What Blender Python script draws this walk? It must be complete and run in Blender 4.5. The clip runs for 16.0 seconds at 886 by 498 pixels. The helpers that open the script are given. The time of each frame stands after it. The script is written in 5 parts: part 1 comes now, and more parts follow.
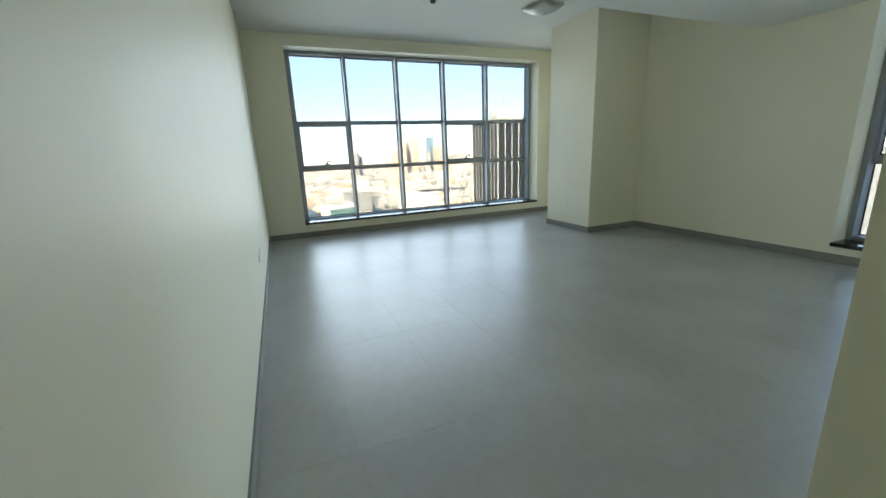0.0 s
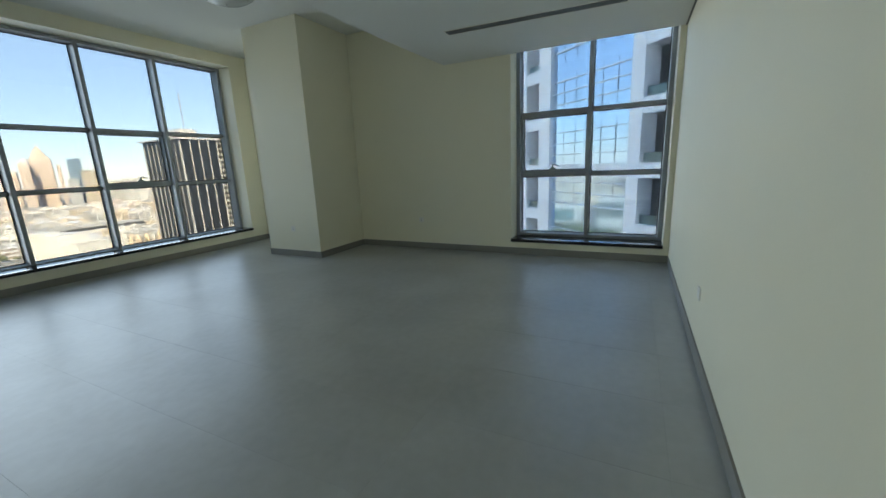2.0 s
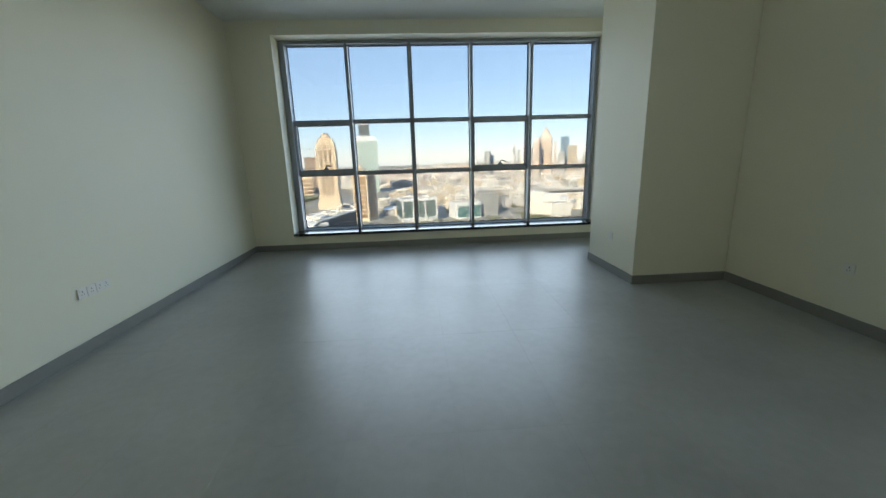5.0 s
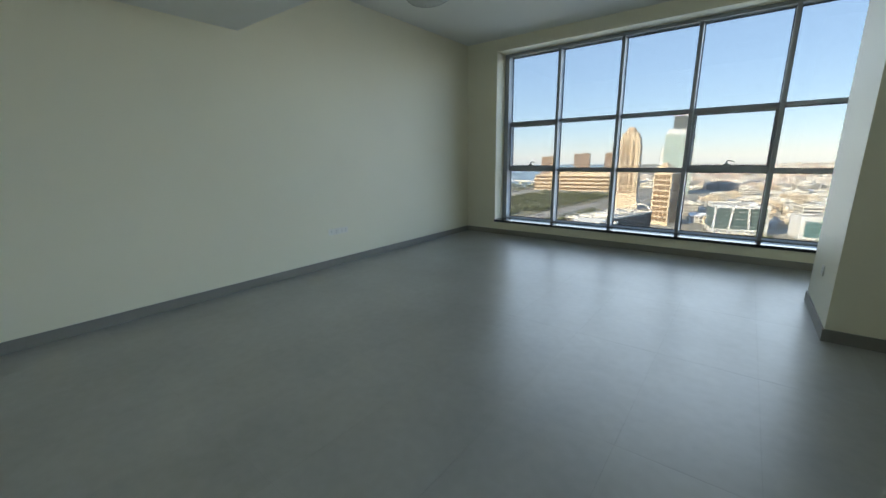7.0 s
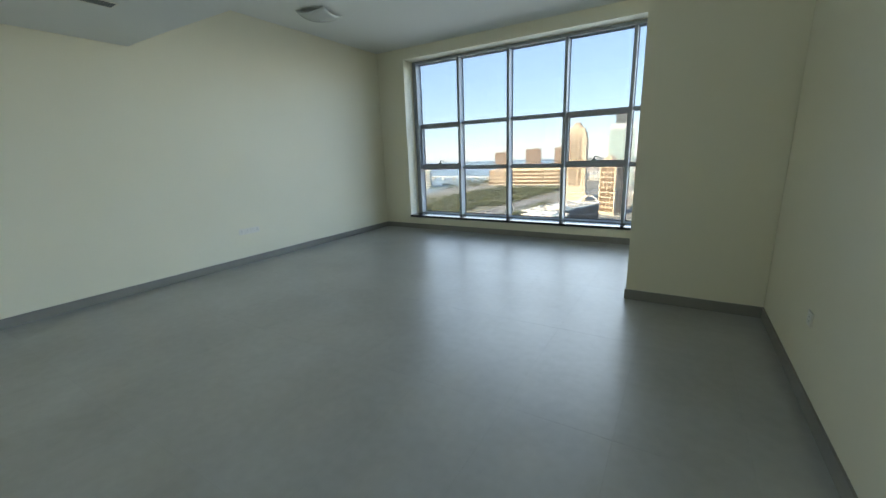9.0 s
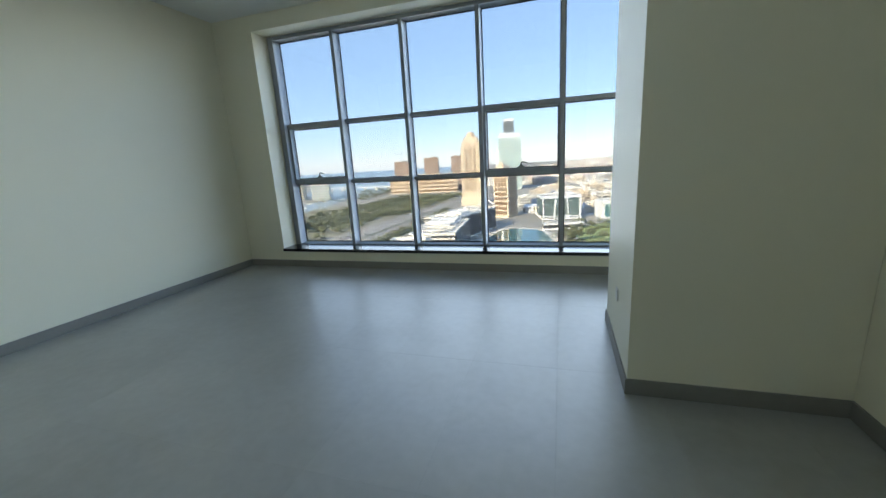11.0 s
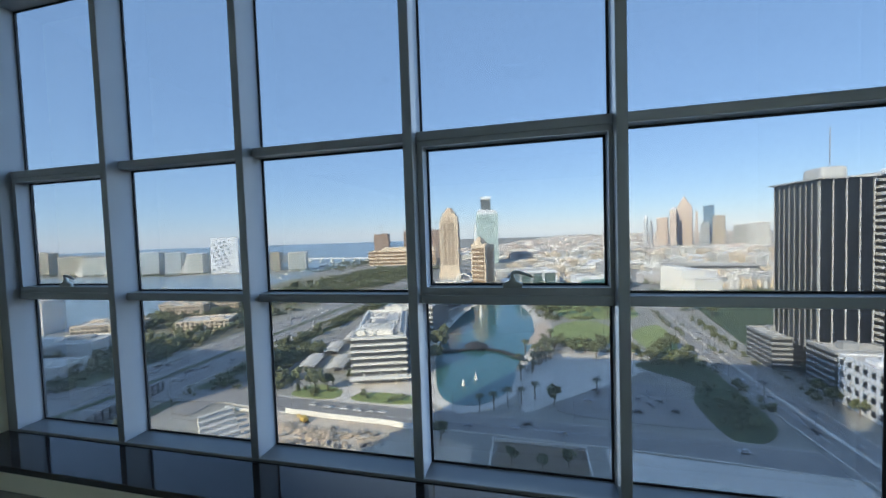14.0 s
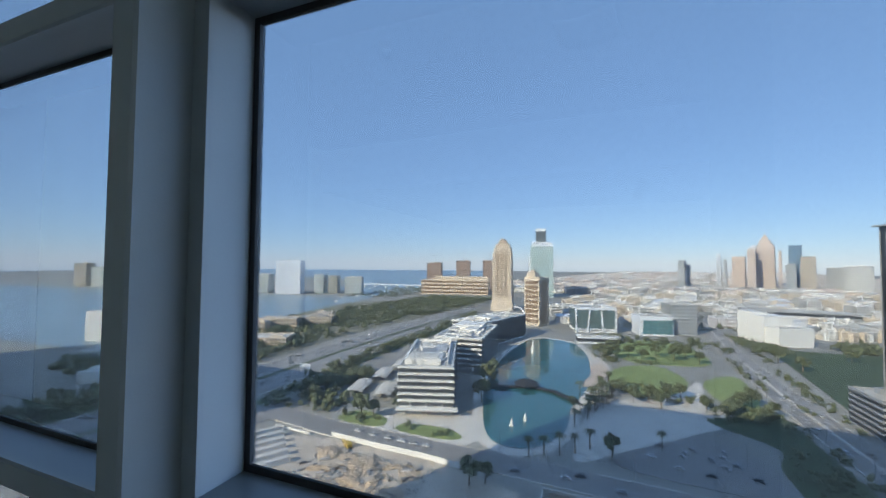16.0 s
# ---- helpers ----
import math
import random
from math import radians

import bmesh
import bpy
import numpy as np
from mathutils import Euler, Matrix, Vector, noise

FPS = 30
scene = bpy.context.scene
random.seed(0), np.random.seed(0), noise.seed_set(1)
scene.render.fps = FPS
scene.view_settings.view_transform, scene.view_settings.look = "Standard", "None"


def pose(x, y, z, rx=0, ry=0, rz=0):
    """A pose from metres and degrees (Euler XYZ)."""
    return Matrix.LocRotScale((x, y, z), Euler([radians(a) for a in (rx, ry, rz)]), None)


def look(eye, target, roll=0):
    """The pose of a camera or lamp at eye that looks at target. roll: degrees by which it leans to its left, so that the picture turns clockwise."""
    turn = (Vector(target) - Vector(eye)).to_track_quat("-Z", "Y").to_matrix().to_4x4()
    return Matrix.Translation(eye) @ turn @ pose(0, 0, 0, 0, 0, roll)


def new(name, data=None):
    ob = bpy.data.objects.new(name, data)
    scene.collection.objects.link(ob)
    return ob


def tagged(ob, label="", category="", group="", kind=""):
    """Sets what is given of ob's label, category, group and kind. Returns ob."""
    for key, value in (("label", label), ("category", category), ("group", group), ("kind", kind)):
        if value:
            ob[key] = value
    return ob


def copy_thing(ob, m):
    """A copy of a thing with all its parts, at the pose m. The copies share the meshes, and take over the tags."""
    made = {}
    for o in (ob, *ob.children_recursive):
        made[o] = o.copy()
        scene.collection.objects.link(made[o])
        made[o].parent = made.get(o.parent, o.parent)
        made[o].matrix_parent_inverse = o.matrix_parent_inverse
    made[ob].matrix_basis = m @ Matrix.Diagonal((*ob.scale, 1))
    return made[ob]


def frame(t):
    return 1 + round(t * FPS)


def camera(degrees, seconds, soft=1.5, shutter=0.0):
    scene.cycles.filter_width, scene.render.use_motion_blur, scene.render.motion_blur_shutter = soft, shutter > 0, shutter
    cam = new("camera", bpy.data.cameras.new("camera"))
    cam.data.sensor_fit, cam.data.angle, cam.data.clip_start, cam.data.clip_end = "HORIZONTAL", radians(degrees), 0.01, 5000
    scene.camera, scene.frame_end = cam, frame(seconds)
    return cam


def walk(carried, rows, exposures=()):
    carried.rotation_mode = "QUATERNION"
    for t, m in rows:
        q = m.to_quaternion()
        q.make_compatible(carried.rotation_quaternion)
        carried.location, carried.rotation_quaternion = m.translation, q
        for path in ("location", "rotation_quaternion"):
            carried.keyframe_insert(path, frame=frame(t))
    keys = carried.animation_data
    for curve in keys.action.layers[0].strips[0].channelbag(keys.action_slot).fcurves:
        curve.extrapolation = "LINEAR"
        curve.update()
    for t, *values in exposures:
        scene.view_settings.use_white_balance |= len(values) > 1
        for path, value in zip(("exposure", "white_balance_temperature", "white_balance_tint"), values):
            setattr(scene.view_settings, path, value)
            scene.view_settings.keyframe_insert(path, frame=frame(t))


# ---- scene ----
cam = camera(97.9, 16.0, soft=1.5)
PATH = [
    (0, (0.288, -0.289, 1.436), (1.025, 1.507, 0.954), -2.4),
    (0.5, (0.50, -0.015, 1.438), (1.629, 1.567, 0.965), -3.1),
    (1, (0.479, 0.238, 1.403), (2.167, 1.213, 0.956), -2.7),
    (1.5, (0.493, 0.373, 1.382), (2.316, 1.069, 0.946), -1.5),
    (2, (0.615, 0.412, 1.369), (2.363, 1.283, 0.94), -2.5),
    (2.5, (0.916, 0.477, 1.389), (2.371, 1.79, 0.987), -4.5),
    (3, (1.189, 0.609, 1.431), (2.045, 2.391, 1.125), -2.9),
    (3.5, (1.445, 0.615, 1.467), (1.672, 2.572, 1.122), -1.9),
    (3.7, (1.598, 0.607, 1.466), (1.828, 2.546, 1.034), -1.3),
    (5.8, (3.524, 0.936, 1.462), (3.296, 2.87, 1.003), -3.4),
    (6, (3.736, 0.949, 1.446), (3.242, 2.848, 1.059), -3.8),
    (6.5, (4.121, 0.902, 1.451), (3.119, 2.594, 1.086), -4.1),
    (7, (4.44, 0.715, 1.454), (3.246, 2.253, 0.998), -0.8),
    (7.5, (4.741, 0.498, 1.458), (3.205, 1.689, 0.987), -0.6),
    (7.8, (4.931, 0.443, 1.456), (3.375, 1.601, 0.967), -0.3),
    (8, (5.082, 0.424, 1.461), (3.57, 1.63, 0.949), 0.3),
    (8.5, (5.37, 0.492, 1.478), (4.074, 1.918, 0.945), -0.3),
    (9, (5.458, 0.693, 1.482), (4.438, 2.348, 1.009), -2.1),
    (9.5, (5.326, 1.02, 1.438), (4.421, 2.726, 0.917), -2.9),
    (9.7, (5.247, 1.191, 1.452), (4.414, 2.933, 0.931), -3.0),
    (11.8, (4.437, 3.375, 1.467), (4.018, 5.289, 1.065), -2.7),
    (12, (4.401, 3.611, 1.492), (4.04, 5.54, 1.106), -2.6),
    (12.5, (4.365, 4.16, 1.516), (4.04, 6.103, 1.172), -3.1),
    (13, (4.287, 4.702, 1.521), (3.968, 6.654, 1.224), -2.4),
    (13.4, (4.319, 5.119, 1.546), (3.954, 7.072, 1.314), -2.7),
    (13.5, (4.304, 5.205, 1.547), (3.946, 7.161, 1.329), -2.9),
    (14, (4.318, 5.697, 1.58), (3.847, 7.639, 1.495), -1.9),
    (14.5, (4.312, 6.185, 1.62), (3.765, 8.109, 1.649), -1.1),
    (15, (4.344, 6.602, 1.618), (3.648, 8.476, 1.672), -0.7),
    (15.5, (4.294, 6.965, 1.606), (3.578, 8.829, 1.707), 0.1),
    (16, (4.272, 7.262, 1.626), (3.543, 9.122, 1.699), 0.4),
]
EXPOSURES = [(0.0, 5.15, 7150, 11), (0.6, 4.72, 7150, 11), (1.2, 4.5, 7050, 11), (2.0, 4.58, 7000, 11), (3.0, 4.55, 6950, 11), (3.7, 4.57, 6950, 11), (6.0, 4.5, 6950, 12), (7.5, 4.48, 6900, 12), (9.5, 4.95, 7000, 12),
             (12.0, 4.45, 6200, 13), (12.6, 4.28, 6050, 12), (13.0, 4.18, 5980, 12), (14.0, 4.12, 5940, 12), (16.0, 3.95, 5740, 12)]
walk(cam, [(t, look(eye, target, roll)) for t, eye, target, roll in PATH], EXPOSURES)

# ---- world and sun ----
SUN_EL, SUN_AZ = 28.0, 210.0  # degrees; azimuth clockwise from +y
world = bpy.data.worlds.new("World")
scene.world = world
world.use_nodes = True
wn = world.node_tree.nodes
sky = wn.new("ShaderNodeTexSky")
sky.sky_type = "NISHITA"
sky.sun_disc = False
sky.sun_elevation, sky.sun_rotation = radians(SUN_EL), radians(SUN_AZ)
sky.air_density, sky.dust_density, sky.ozone_density = 1.0, 0.0, 1.3
mute = wn.new("ShaderNodeHueSaturation")
mute.inputs["Saturation"].default_value = 0.98
# humid coastal air evens the sky out: most of it is the sky's own tone at a middle height
even = wn.new("ShaderNodeTexSky")
even.sky_type, even.sun_disc = "NISHITA", False
even.sun_elevation, even.sun_rotation = sky.sun_elevation, sky.sun_rotation
even.air_density, even.dust_density, even.ozone_density = 1.0, 0.0, 1.3
aim = wn.new("ShaderNodeCombineXYZ")
aim.inputs[0].default_value, aim.inputs[1].default_value, aim.inputs[2].default_value = 0.0, 0.951, 0.309
world.node_tree.links.new(aim.outputs[0], even.inputs["Vector"])
veil = wn.new("ShaderNodeMixRGB")
veil.inputs[0].default_value = 0.60
world.node_tree.links.new(sky.outputs[0], veil.inputs[1])
world.node_tree.links.new(even.outputs[0], veil.inputs[2])
world.node_tree.links.new(veil.outputs[0], mute.inputs["Color"])
world.node_tree.links.new(mute.outputs[0], wn["Background"].inputs[0])
wn["Background"].inputs[1].default_value = 0.15
sun = new("sun", bpy.data.lights.new("sun", "SUN"))
sun.data.energy, sun.data.angle, sun.data.color = 5.0, radians(0.6), (1.0, 0.85, 0.58)
to_sun = Vector((math.sin(radians(SUN_AZ)) * math.cos(radians(SUN_EL)), math.cos(radians(SUN_AZ)) * math.cos(radians(SUN_EL)), math.sin(radians(SUN_EL))))
sun.matrix_world = look(to_sun * 300, (0, 0, 0))

# area lamp added within the wide north window's opening to strengthen its skylight
day = new("window_daylight", bpy.data.lights.new("window_daylight", "AREA"))
day.data.shape, day.data.size, day.data.size_y = "RECTANGLE", 5.0, 2.9
day.data.spread = radians(95)
day.data.energy, day.data.color = 1.6, (0.70, 0.87, 1.0)
day.matrix_world = look((3.235, 7.655, 1.78), (3.235, 0.0, 1.78))


# ---- materials ----
def material(name, color, rough=0.6, metal=0.0, vary=0.08, scale=3.0, fine=60.0, bump=0.05, per_object=0.0, per_island=0.0, spec=0.5):
    """A surface with colour variation at two scales, fine relief and, if wished, a change from piece to piece."""
    m = bpy.data.materials.new(name)
    m.use_nodes = True
    t = m.node_tree
    bsdf = t.nodes["Principled BSDF"]
    bsdf.inputs["Roughness"].default_value, bsdf.inputs["Metallic"].default_value = rough, metal
    bsdf.inputs["Specular IOR Level"].default_value = spec
    geo = t.nodes.new("ShaderNodeNewGeometry")
    big, small = t.nodes.new("ShaderNodeTexNoise"), t.nodes.new("ShaderNodeTexNoise")
    for n, s in ((big, scale), (small, fine)):
        n.inputs["Scale"].default_value, n.inputs["Detail"].default_value = s, 5.0
        t.links.new(geo.outputs["Position"], n.inputs["Vector"])
    add = t.nodes.new("ShaderNodeMath")
    add.operation = "MULTIPLY_ADD"
    t.links.new(small.outputs["Fac"], add.inputs[0])
    add.inputs[1].default_value = 0.4
    t.links.new(big.outputs["Fac"], add.inputs[2])
    amount = add.outputs[0]
    for share, source in ((per_object, "object"), (per_island, "island")):
        if share:
            mul = t.nodes.new("ShaderNodeMath")
            mul.operation = "MULTIPLY_ADD"
            if source == "object":
                t.links.new(t.nodes.new("ShaderNodeObjectInfo").outputs["Random"], mul.inputs[0])
            else:
                t.links.new(geo.outputs["Random Per Island"], mul.inputs[0])
            mul.inputs[1].default_value = share
            t.links.new(amount, mul.inputs[2])
            amount = mul.outputs[0]
    ramp = t.nodes.new("ShaderNodeMapRange")
    top = 1.1 + per_object + per_island
    ramp.inputs["From Min"].default_value, ramp.inputs["From Max"].default_value = 0.35, top
    ramp.inputs["To Min"].default_value, ramp.inputs["To Max"].default_value = 1 - vary, 1 + vary
    t.links.new(amount, ramp.inputs["Value"])
    tone = t.nodes.new("ShaderNodeVectorMath")
    tone.operation = "SCALE"
    tone.inputs[0].default_value = color
    t.links.new(ramp.outputs[0], tone.inputs["Scale"])
    t.links.new(tone.outputs[0], bsdf.inputs["Base Color"])
    if bump:
        b = t.nodes.new("ShaderNodeBump")
        b.inputs["Strength"].default_value, b.inputs["Distance"].default_value = bump, 0.02
        t.links.new(small.outputs["Fac"], b.inputs["Height"])
        t.links.new(b.outputs[0], bsdf.inputs["Normal"])
    return m


def glass(name, tint=(1, 1, 1), gloss=0.06, dust=0.0):
    """A pane whose tint dims the view: it mirrors a little of what lies before it and carries a film of dust that also
    veils the view with haze.
    """
    m = bpy.data.materials.new(name)
    m.use_nodes = True
    t = m.node_tree
    t.nodes.clear()
    out, mix = t.nodes.new("ShaderNodeOutputMaterial"), t.nodes.new("ShaderNodeMixShader")
    clear, shine, facing = t.nodes.new("ShaderNodeBsdfTransparent"), t.nodes.new("ShaderNodeBsdfGlossy"), t.nodes.new("ShaderNodeLayerWeight")
    clear.inputs[0].default_value = (*tint, 1)
    shine.inputs["Roughness"].default_value = 0.02
    facing.inputs["Blend"].default_value = 0.5
    curve = t.nodes.new("ShaderNodeMath")
    curve.operation = "POWER"
    curve.inputs[1].default_value = 4.0
    t.links.new(facing.outputs["Facing"], curve.inputs[0])
    fres = t.nodes.new("ShaderNodeMath")
    fres.operation = "MULTIPLY_ADD"
    t.links.new(curve.outputs[0], fres.inputs[0])
    fres.inputs[1].default_value, fres.inputs[2].default_value = 0.6, gloss * 0.5
    t.links.new(fres.outputs[0], mix.inputs[0])
    t.links.new(clear.outputs[0], mix.inputs[1])
    t.links.new(shine.outputs[0], mix.inputs[2])
    if dust:
        film, smear, grime, spread = t.nodes.new("ShaderNodeBsdfTranslucent"), t.nodes.new("ShaderNodeTexNoise"), t.nodes.new("ShaderNodeMixShader"), t.nodes.new("ShaderNodeMapRange")
        film.inputs[0].default_value = (0.78, 0.80, 0.82, 1)
        smear.inputs["Scale"].default_value, smear.inputs["Detail"].default_value = 2.2, 6.0
        t.links.new(t.nodes.new("ShaderNodeNewGeometry").outputs["Position"], smear.inputs["Vector"])
        spread.inputs["From Min"].default_value, spread.inputs["From Max"].default_value = 0.3, 0.75
        spread.inputs["To Min"].default_value, spread.inputs["To Max"].default_value = dust * 0.5, dust * 1.6
        t.links.new(smear.outputs["Fac"], spread.inputs["Value"])
        t.links.new(spread.outputs[0], grime.inputs[0])
        t.links.new(mix.outputs[0], grime.inputs[1])
        t.links.new(film.outputs[0], grime.inputs[2])
        t.links.new(grime.outputs[0], out.inputs[0])
    else:
        t.links.new(mix.outputs[0], out.inputs[0])
    return m


M_WALL = material("cream_wall_paint", (0.82, 0.775, 0.61), 0.5, vary=0.03, scale=0.8, fine=180, bump=0.04)
M_CEIL = material("white_ceiling_paint", (0.78, 0.785, 0.75), 0.8, vary=0.02, scale=0.7, fine=150, bump=0.03)
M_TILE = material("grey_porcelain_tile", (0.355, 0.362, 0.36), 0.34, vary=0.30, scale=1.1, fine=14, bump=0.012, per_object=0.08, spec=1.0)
M_TILE.node_tree.nodes["Principled BSDF"].inputs["IOR"].default_value = 1.85  # polished dense porcelain, raised above its own value to strengthen the window sheen
M_GROUT = material("grey_grout", (0.345, 0.35, 0.348), 0.6, vary=0.1)
M_BASE = material("grey_skirting_tile", (0.24, 0.23, 0.205), 0.5, vary=0.1, scale=2, fine=30, bump=0.02)
M_ALU = material("silver_grey_aluminium", (0.29, 0.31, 0.33), 0.42, 0.3, vary=0.04, scale=4, fine=250, bump=0.02)
M_GASKET = material("black_rubber_gasket", (0.015, 0.015, 0.017), 0.6, vary=0.1)
M_GRANITE = material("black_granite", (0.012, 0.012, 0.014), 0.06, vary=0.5, scale=30, fine=300, bump=0.0)
M_GRANITE.node_tree.nodes["Principled BSDF"].inputs["IOR"].default_value = 1.55
# the tint darkens the view outside to balance it with the room's brightness
M_GLASS = glass("view_dimming_glass", (0.21, 0.218, 0.222), 0.04, 0.005)
# weaker dimming here, so that the neighbour tower looks brighter
M_GLASS_EAST = glass("view_dimming_glass_east", (0.265, 0.274, 0.278), 0.04, 0.004)
M_PLASTIC = material("white_plastic", (0.80, 0.77, 0.69), 0.35, vary=0.03, bump=0.0)
M_DARKPL = material("dark_plastic", (0.03, 0.032, 0.035), 0.3, vary=0.1, bump=0.0)
M_LCD = material("dark_display", (0.035, 0.05, 0.045), 0.12, vary=0.1, bump=0.0)
M_FROST = material("frosted_lamp_glass", (0.58, 0.60, 0.58), 0.25, vary=0.04, bump=0.0)
M_METAL = material("brushed_steel", (0.5, 0.5, 0.5), 0.35, 0.9, vary=0.05, bump=0.0)
M_BLACKMETAL = material("grey_handle", (0.29, 0.32, 0.31), 0.42, 0.1, vary=0.08, bump=0.0)


# ---- building helpers ----
def box(bm, x0, y0, z0, x1, y1, z1):
    v = [bm.verts.new((x, y, z)) for z in (z0, z1) for x, y in ((x0, y0), (x1, y0), (x1, y1), (x0, y1))]
    for f in ((3, 2, 1, 0), (4, 5, 6, 7), (0, 1, 5, 4), (1, 2, 6, 5), (2, 3, 7, 6), (3, 0, 4, 7)):
        bm.faces.new([v[i] for i in f])


def boxes(*rows):
    bm = bmesh.new()
    for r in rows:
        box(bm, *r)
    return bm


def soft_box(x0, y0, z0, x1, y1, z1, r=0.004, seg=1):
    bm = boxes((x0, y0, z0, x1, y1, z1))
    bmesh.ops.bevel(bm, geom=bm.edges[:], offset=r, segments=seg, affect="EDGES", profile=0.5)
    return bm


def mesh_of(name, bm, mats):
    me = bpy.data.meshes.new(name)
    bm.to_mesh(me)
    bm.free()
    for m in mats if isinstance(mats, (list, tuple)) else (mats,):
        me.materials.append(m)
    return me


def part(name, bm, mats, parent, label=""):
    ob = new(name, mesh_of(name, bm, mats))
    ob.parent = parent
    return tagged(ob, label) if label else ob


def thing(name, label, category, group="", kind="", at=None, bm=None, mats=None):
    """A top-level thing: one mesh, or an Empty that parents its parts."""
    ob = new(name, mesh_of(name, bm, mats) if bm else None)
    if at is not None:
        ob.matrix_basis = at
    return tagged(ob, label, category, group, kind)


def structure(name, bm, mats, label, category):
    return thing(name, label, category, kind="structure", bm=bm, mats=mats)


# ---- the room ----
X, Y, S, H, LOW = 6.18, 7.28, -0.03, 3.5, 2.797  # east, north and south faces, ceiling heights
JAMB, BACK = 1.035, -3.2
A1, B1, SILL1, TOP1 = 0.64, 5.831, 0.25, 3.30  # north window opening
A2, B2, SILL2, TOP2 = 0.036, 2.03, 0.235, 3.30  # east window opening
OUT = 0.52  # outer wall thickness

structure("wall_west", boxes((-0.2, BACK, 0, 0, Y + OUT, H + 0.1)), M_WALL, "plain cream painted wall with wall sockets", "wall")
structure("wall_north", boxes((0, Y, 0, A1, Y + OUT, H), (B1, Y, 0, X, Y + OUT, H), (A1, Y, 0, B1, Y + OUT, SILL1 - 0.012), (A1, Y, TOP1, B1, Y + OUT, H)), M_WALL, "cream painted wall around the wide window", "wall")
structure("wall_east", boxes((X, S - 0.2, 0, X + OUT, A2, H), (X, B2, 0, X + OUT, Y + OUT, H), (X, A2, 0, X + OUT, B2, SILL2 - 0.045), (X, A2, TOP2, X + OUT, B2, H)), M_WALL, "cream painted wall with a tall window", "wall")
structure("wall_south", boxes((JAMB, S - 0.2, 0, X, S, LOW)), M_WALL, "cream painted wall beside the entrance opening", "wall")
structure("wall_corridor", boxes((JAMB, BACK, 0, JAMB + 0.2, S - 0.2, LOW)), M_WALL, "cream painted corridor wall", "wall")
structure("wall_back", boxes((0, BACK - 0.2, 0, JAMB + 0.2, BACK, LOW)), M_WALL, "cream painted end wall of the corridor", "wall")
COL_X, COL_Y0, COL_Y1 = 5.088, 4.79, 5.90
structure("column", boxes((COL_X, COL_Y0, 0, X - 0.002, COL_Y1, H)), M_WALL, "square cream painted pillar against the wall", "pillar")
structure("ceiling", boxes((0, BACK, H, X + OUT, Y + OUT, H + 0.1)), M_CEIL, "plain white painted ceiling", "ceiling")


def lowered_ceiling():
    """The lowered ceiling over the rear of the room, with its gently bowed front."""
    bm = bmesh.new()
    front = []
    for i in range(41):
        x = X * i / 40
        bow = 2.955 + 0.15 * math.sin(math.pi / 2 * x / 4.3) ** 2
        front.append((x, bow))
    ring = [(X - 0.001, S - 0.2), (JAMB + 0.2, S - 0.2), (JAMB + 0.2, BACK), (0.001, BACK)] + front
    low = [bm.verts.new((x, y, LOW)) for x, y in ring]
    top = [bm.verts.new((x, y, H - 0.002)) for x, y in ring]
    bm.faces.new(low)
    bm.faces.new(top[::-1])
    n = len(ring)
    for i in range(n):
        bm.faces.new((low[i], top[i], top[(i + 1) % n], low[(i + 1) % n]))
    bmesh.ops.recalc_face_normals(bm, faces=bm.faces[:])
    return bm


structure("ceiling_lowered", lowered_ceiling(), M_CEIL, "lowered white ceiling with a bowed front edge", "ceiling")

# solid dark strip: the shade of the ceiling gap put into colour
structure("shadow_gap", boxes((JAMB, S, LOW - 0.004, X - 0.001, S + 0.018, LOW - 0.001)), M_DARKPL, "thin dark strip drawn for the shade in the gap along the ceiling", "trim")
# skirting
SK, ST = 0.1, 0.012
structure("baseboard", boxes(
    (0, BACK, 0, ST, Y, SK), (ST, Y - ST, 0, X, Y, SK), (X - ST, COL_Y1 + ST, 0, X, Y - ST, SK),
    (COL_X - ST, COL_Y1, 0, X, COL_Y1 + ST, SK), (COL_X - ST, COL_Y0 - ST, 0, COL_X, COL_Y1, SK), (COL_X, COL_Y0 - ST, 0, X, COL_Y0, SK),
    (X - ST, S, 0, X, COL_Y0 - ST, SK), (JAMB - ST, S, 0, X - ST, S + ST, SK), (JAMB - ST, BACK, 0, JAMB, S, SK)), M_BASE, "low grey tiled skirting along the walls", "skirting")


# ---- windows ----
def frame_bar(name, parent, *r, label=""):
    return part(name, soft_box(*r, 0.004), M_ALU, parent, label)


def pane_at(parent, x0, z0, x1, z1, y, kind):
    """One pane with its black gasket. The window's own axes: x along it, y outward, z up."""
    g = 0.012
    p = part("pane", boxes((x0, y, z0, x1, y + 0.012, z1)), kind, parent)
    # daylight enters undimmed; only the view through the pane is darkened
    p.visible_shadow = False
    part("gasket", boxes((x0, y - 0.006, z0, x0 + g, y - 0.001, z1), (x1 - g, y - 0.006, z0, x1, y - 0.001, z1),
                         (x0 + g, y - 0.006, z0, x1 - g, y - 0.001, z0 + g), (x0 + g, y - 0.006, z1 - g, x1 - g, y - 0.001, z1)), M_GASKET, p)
    return p


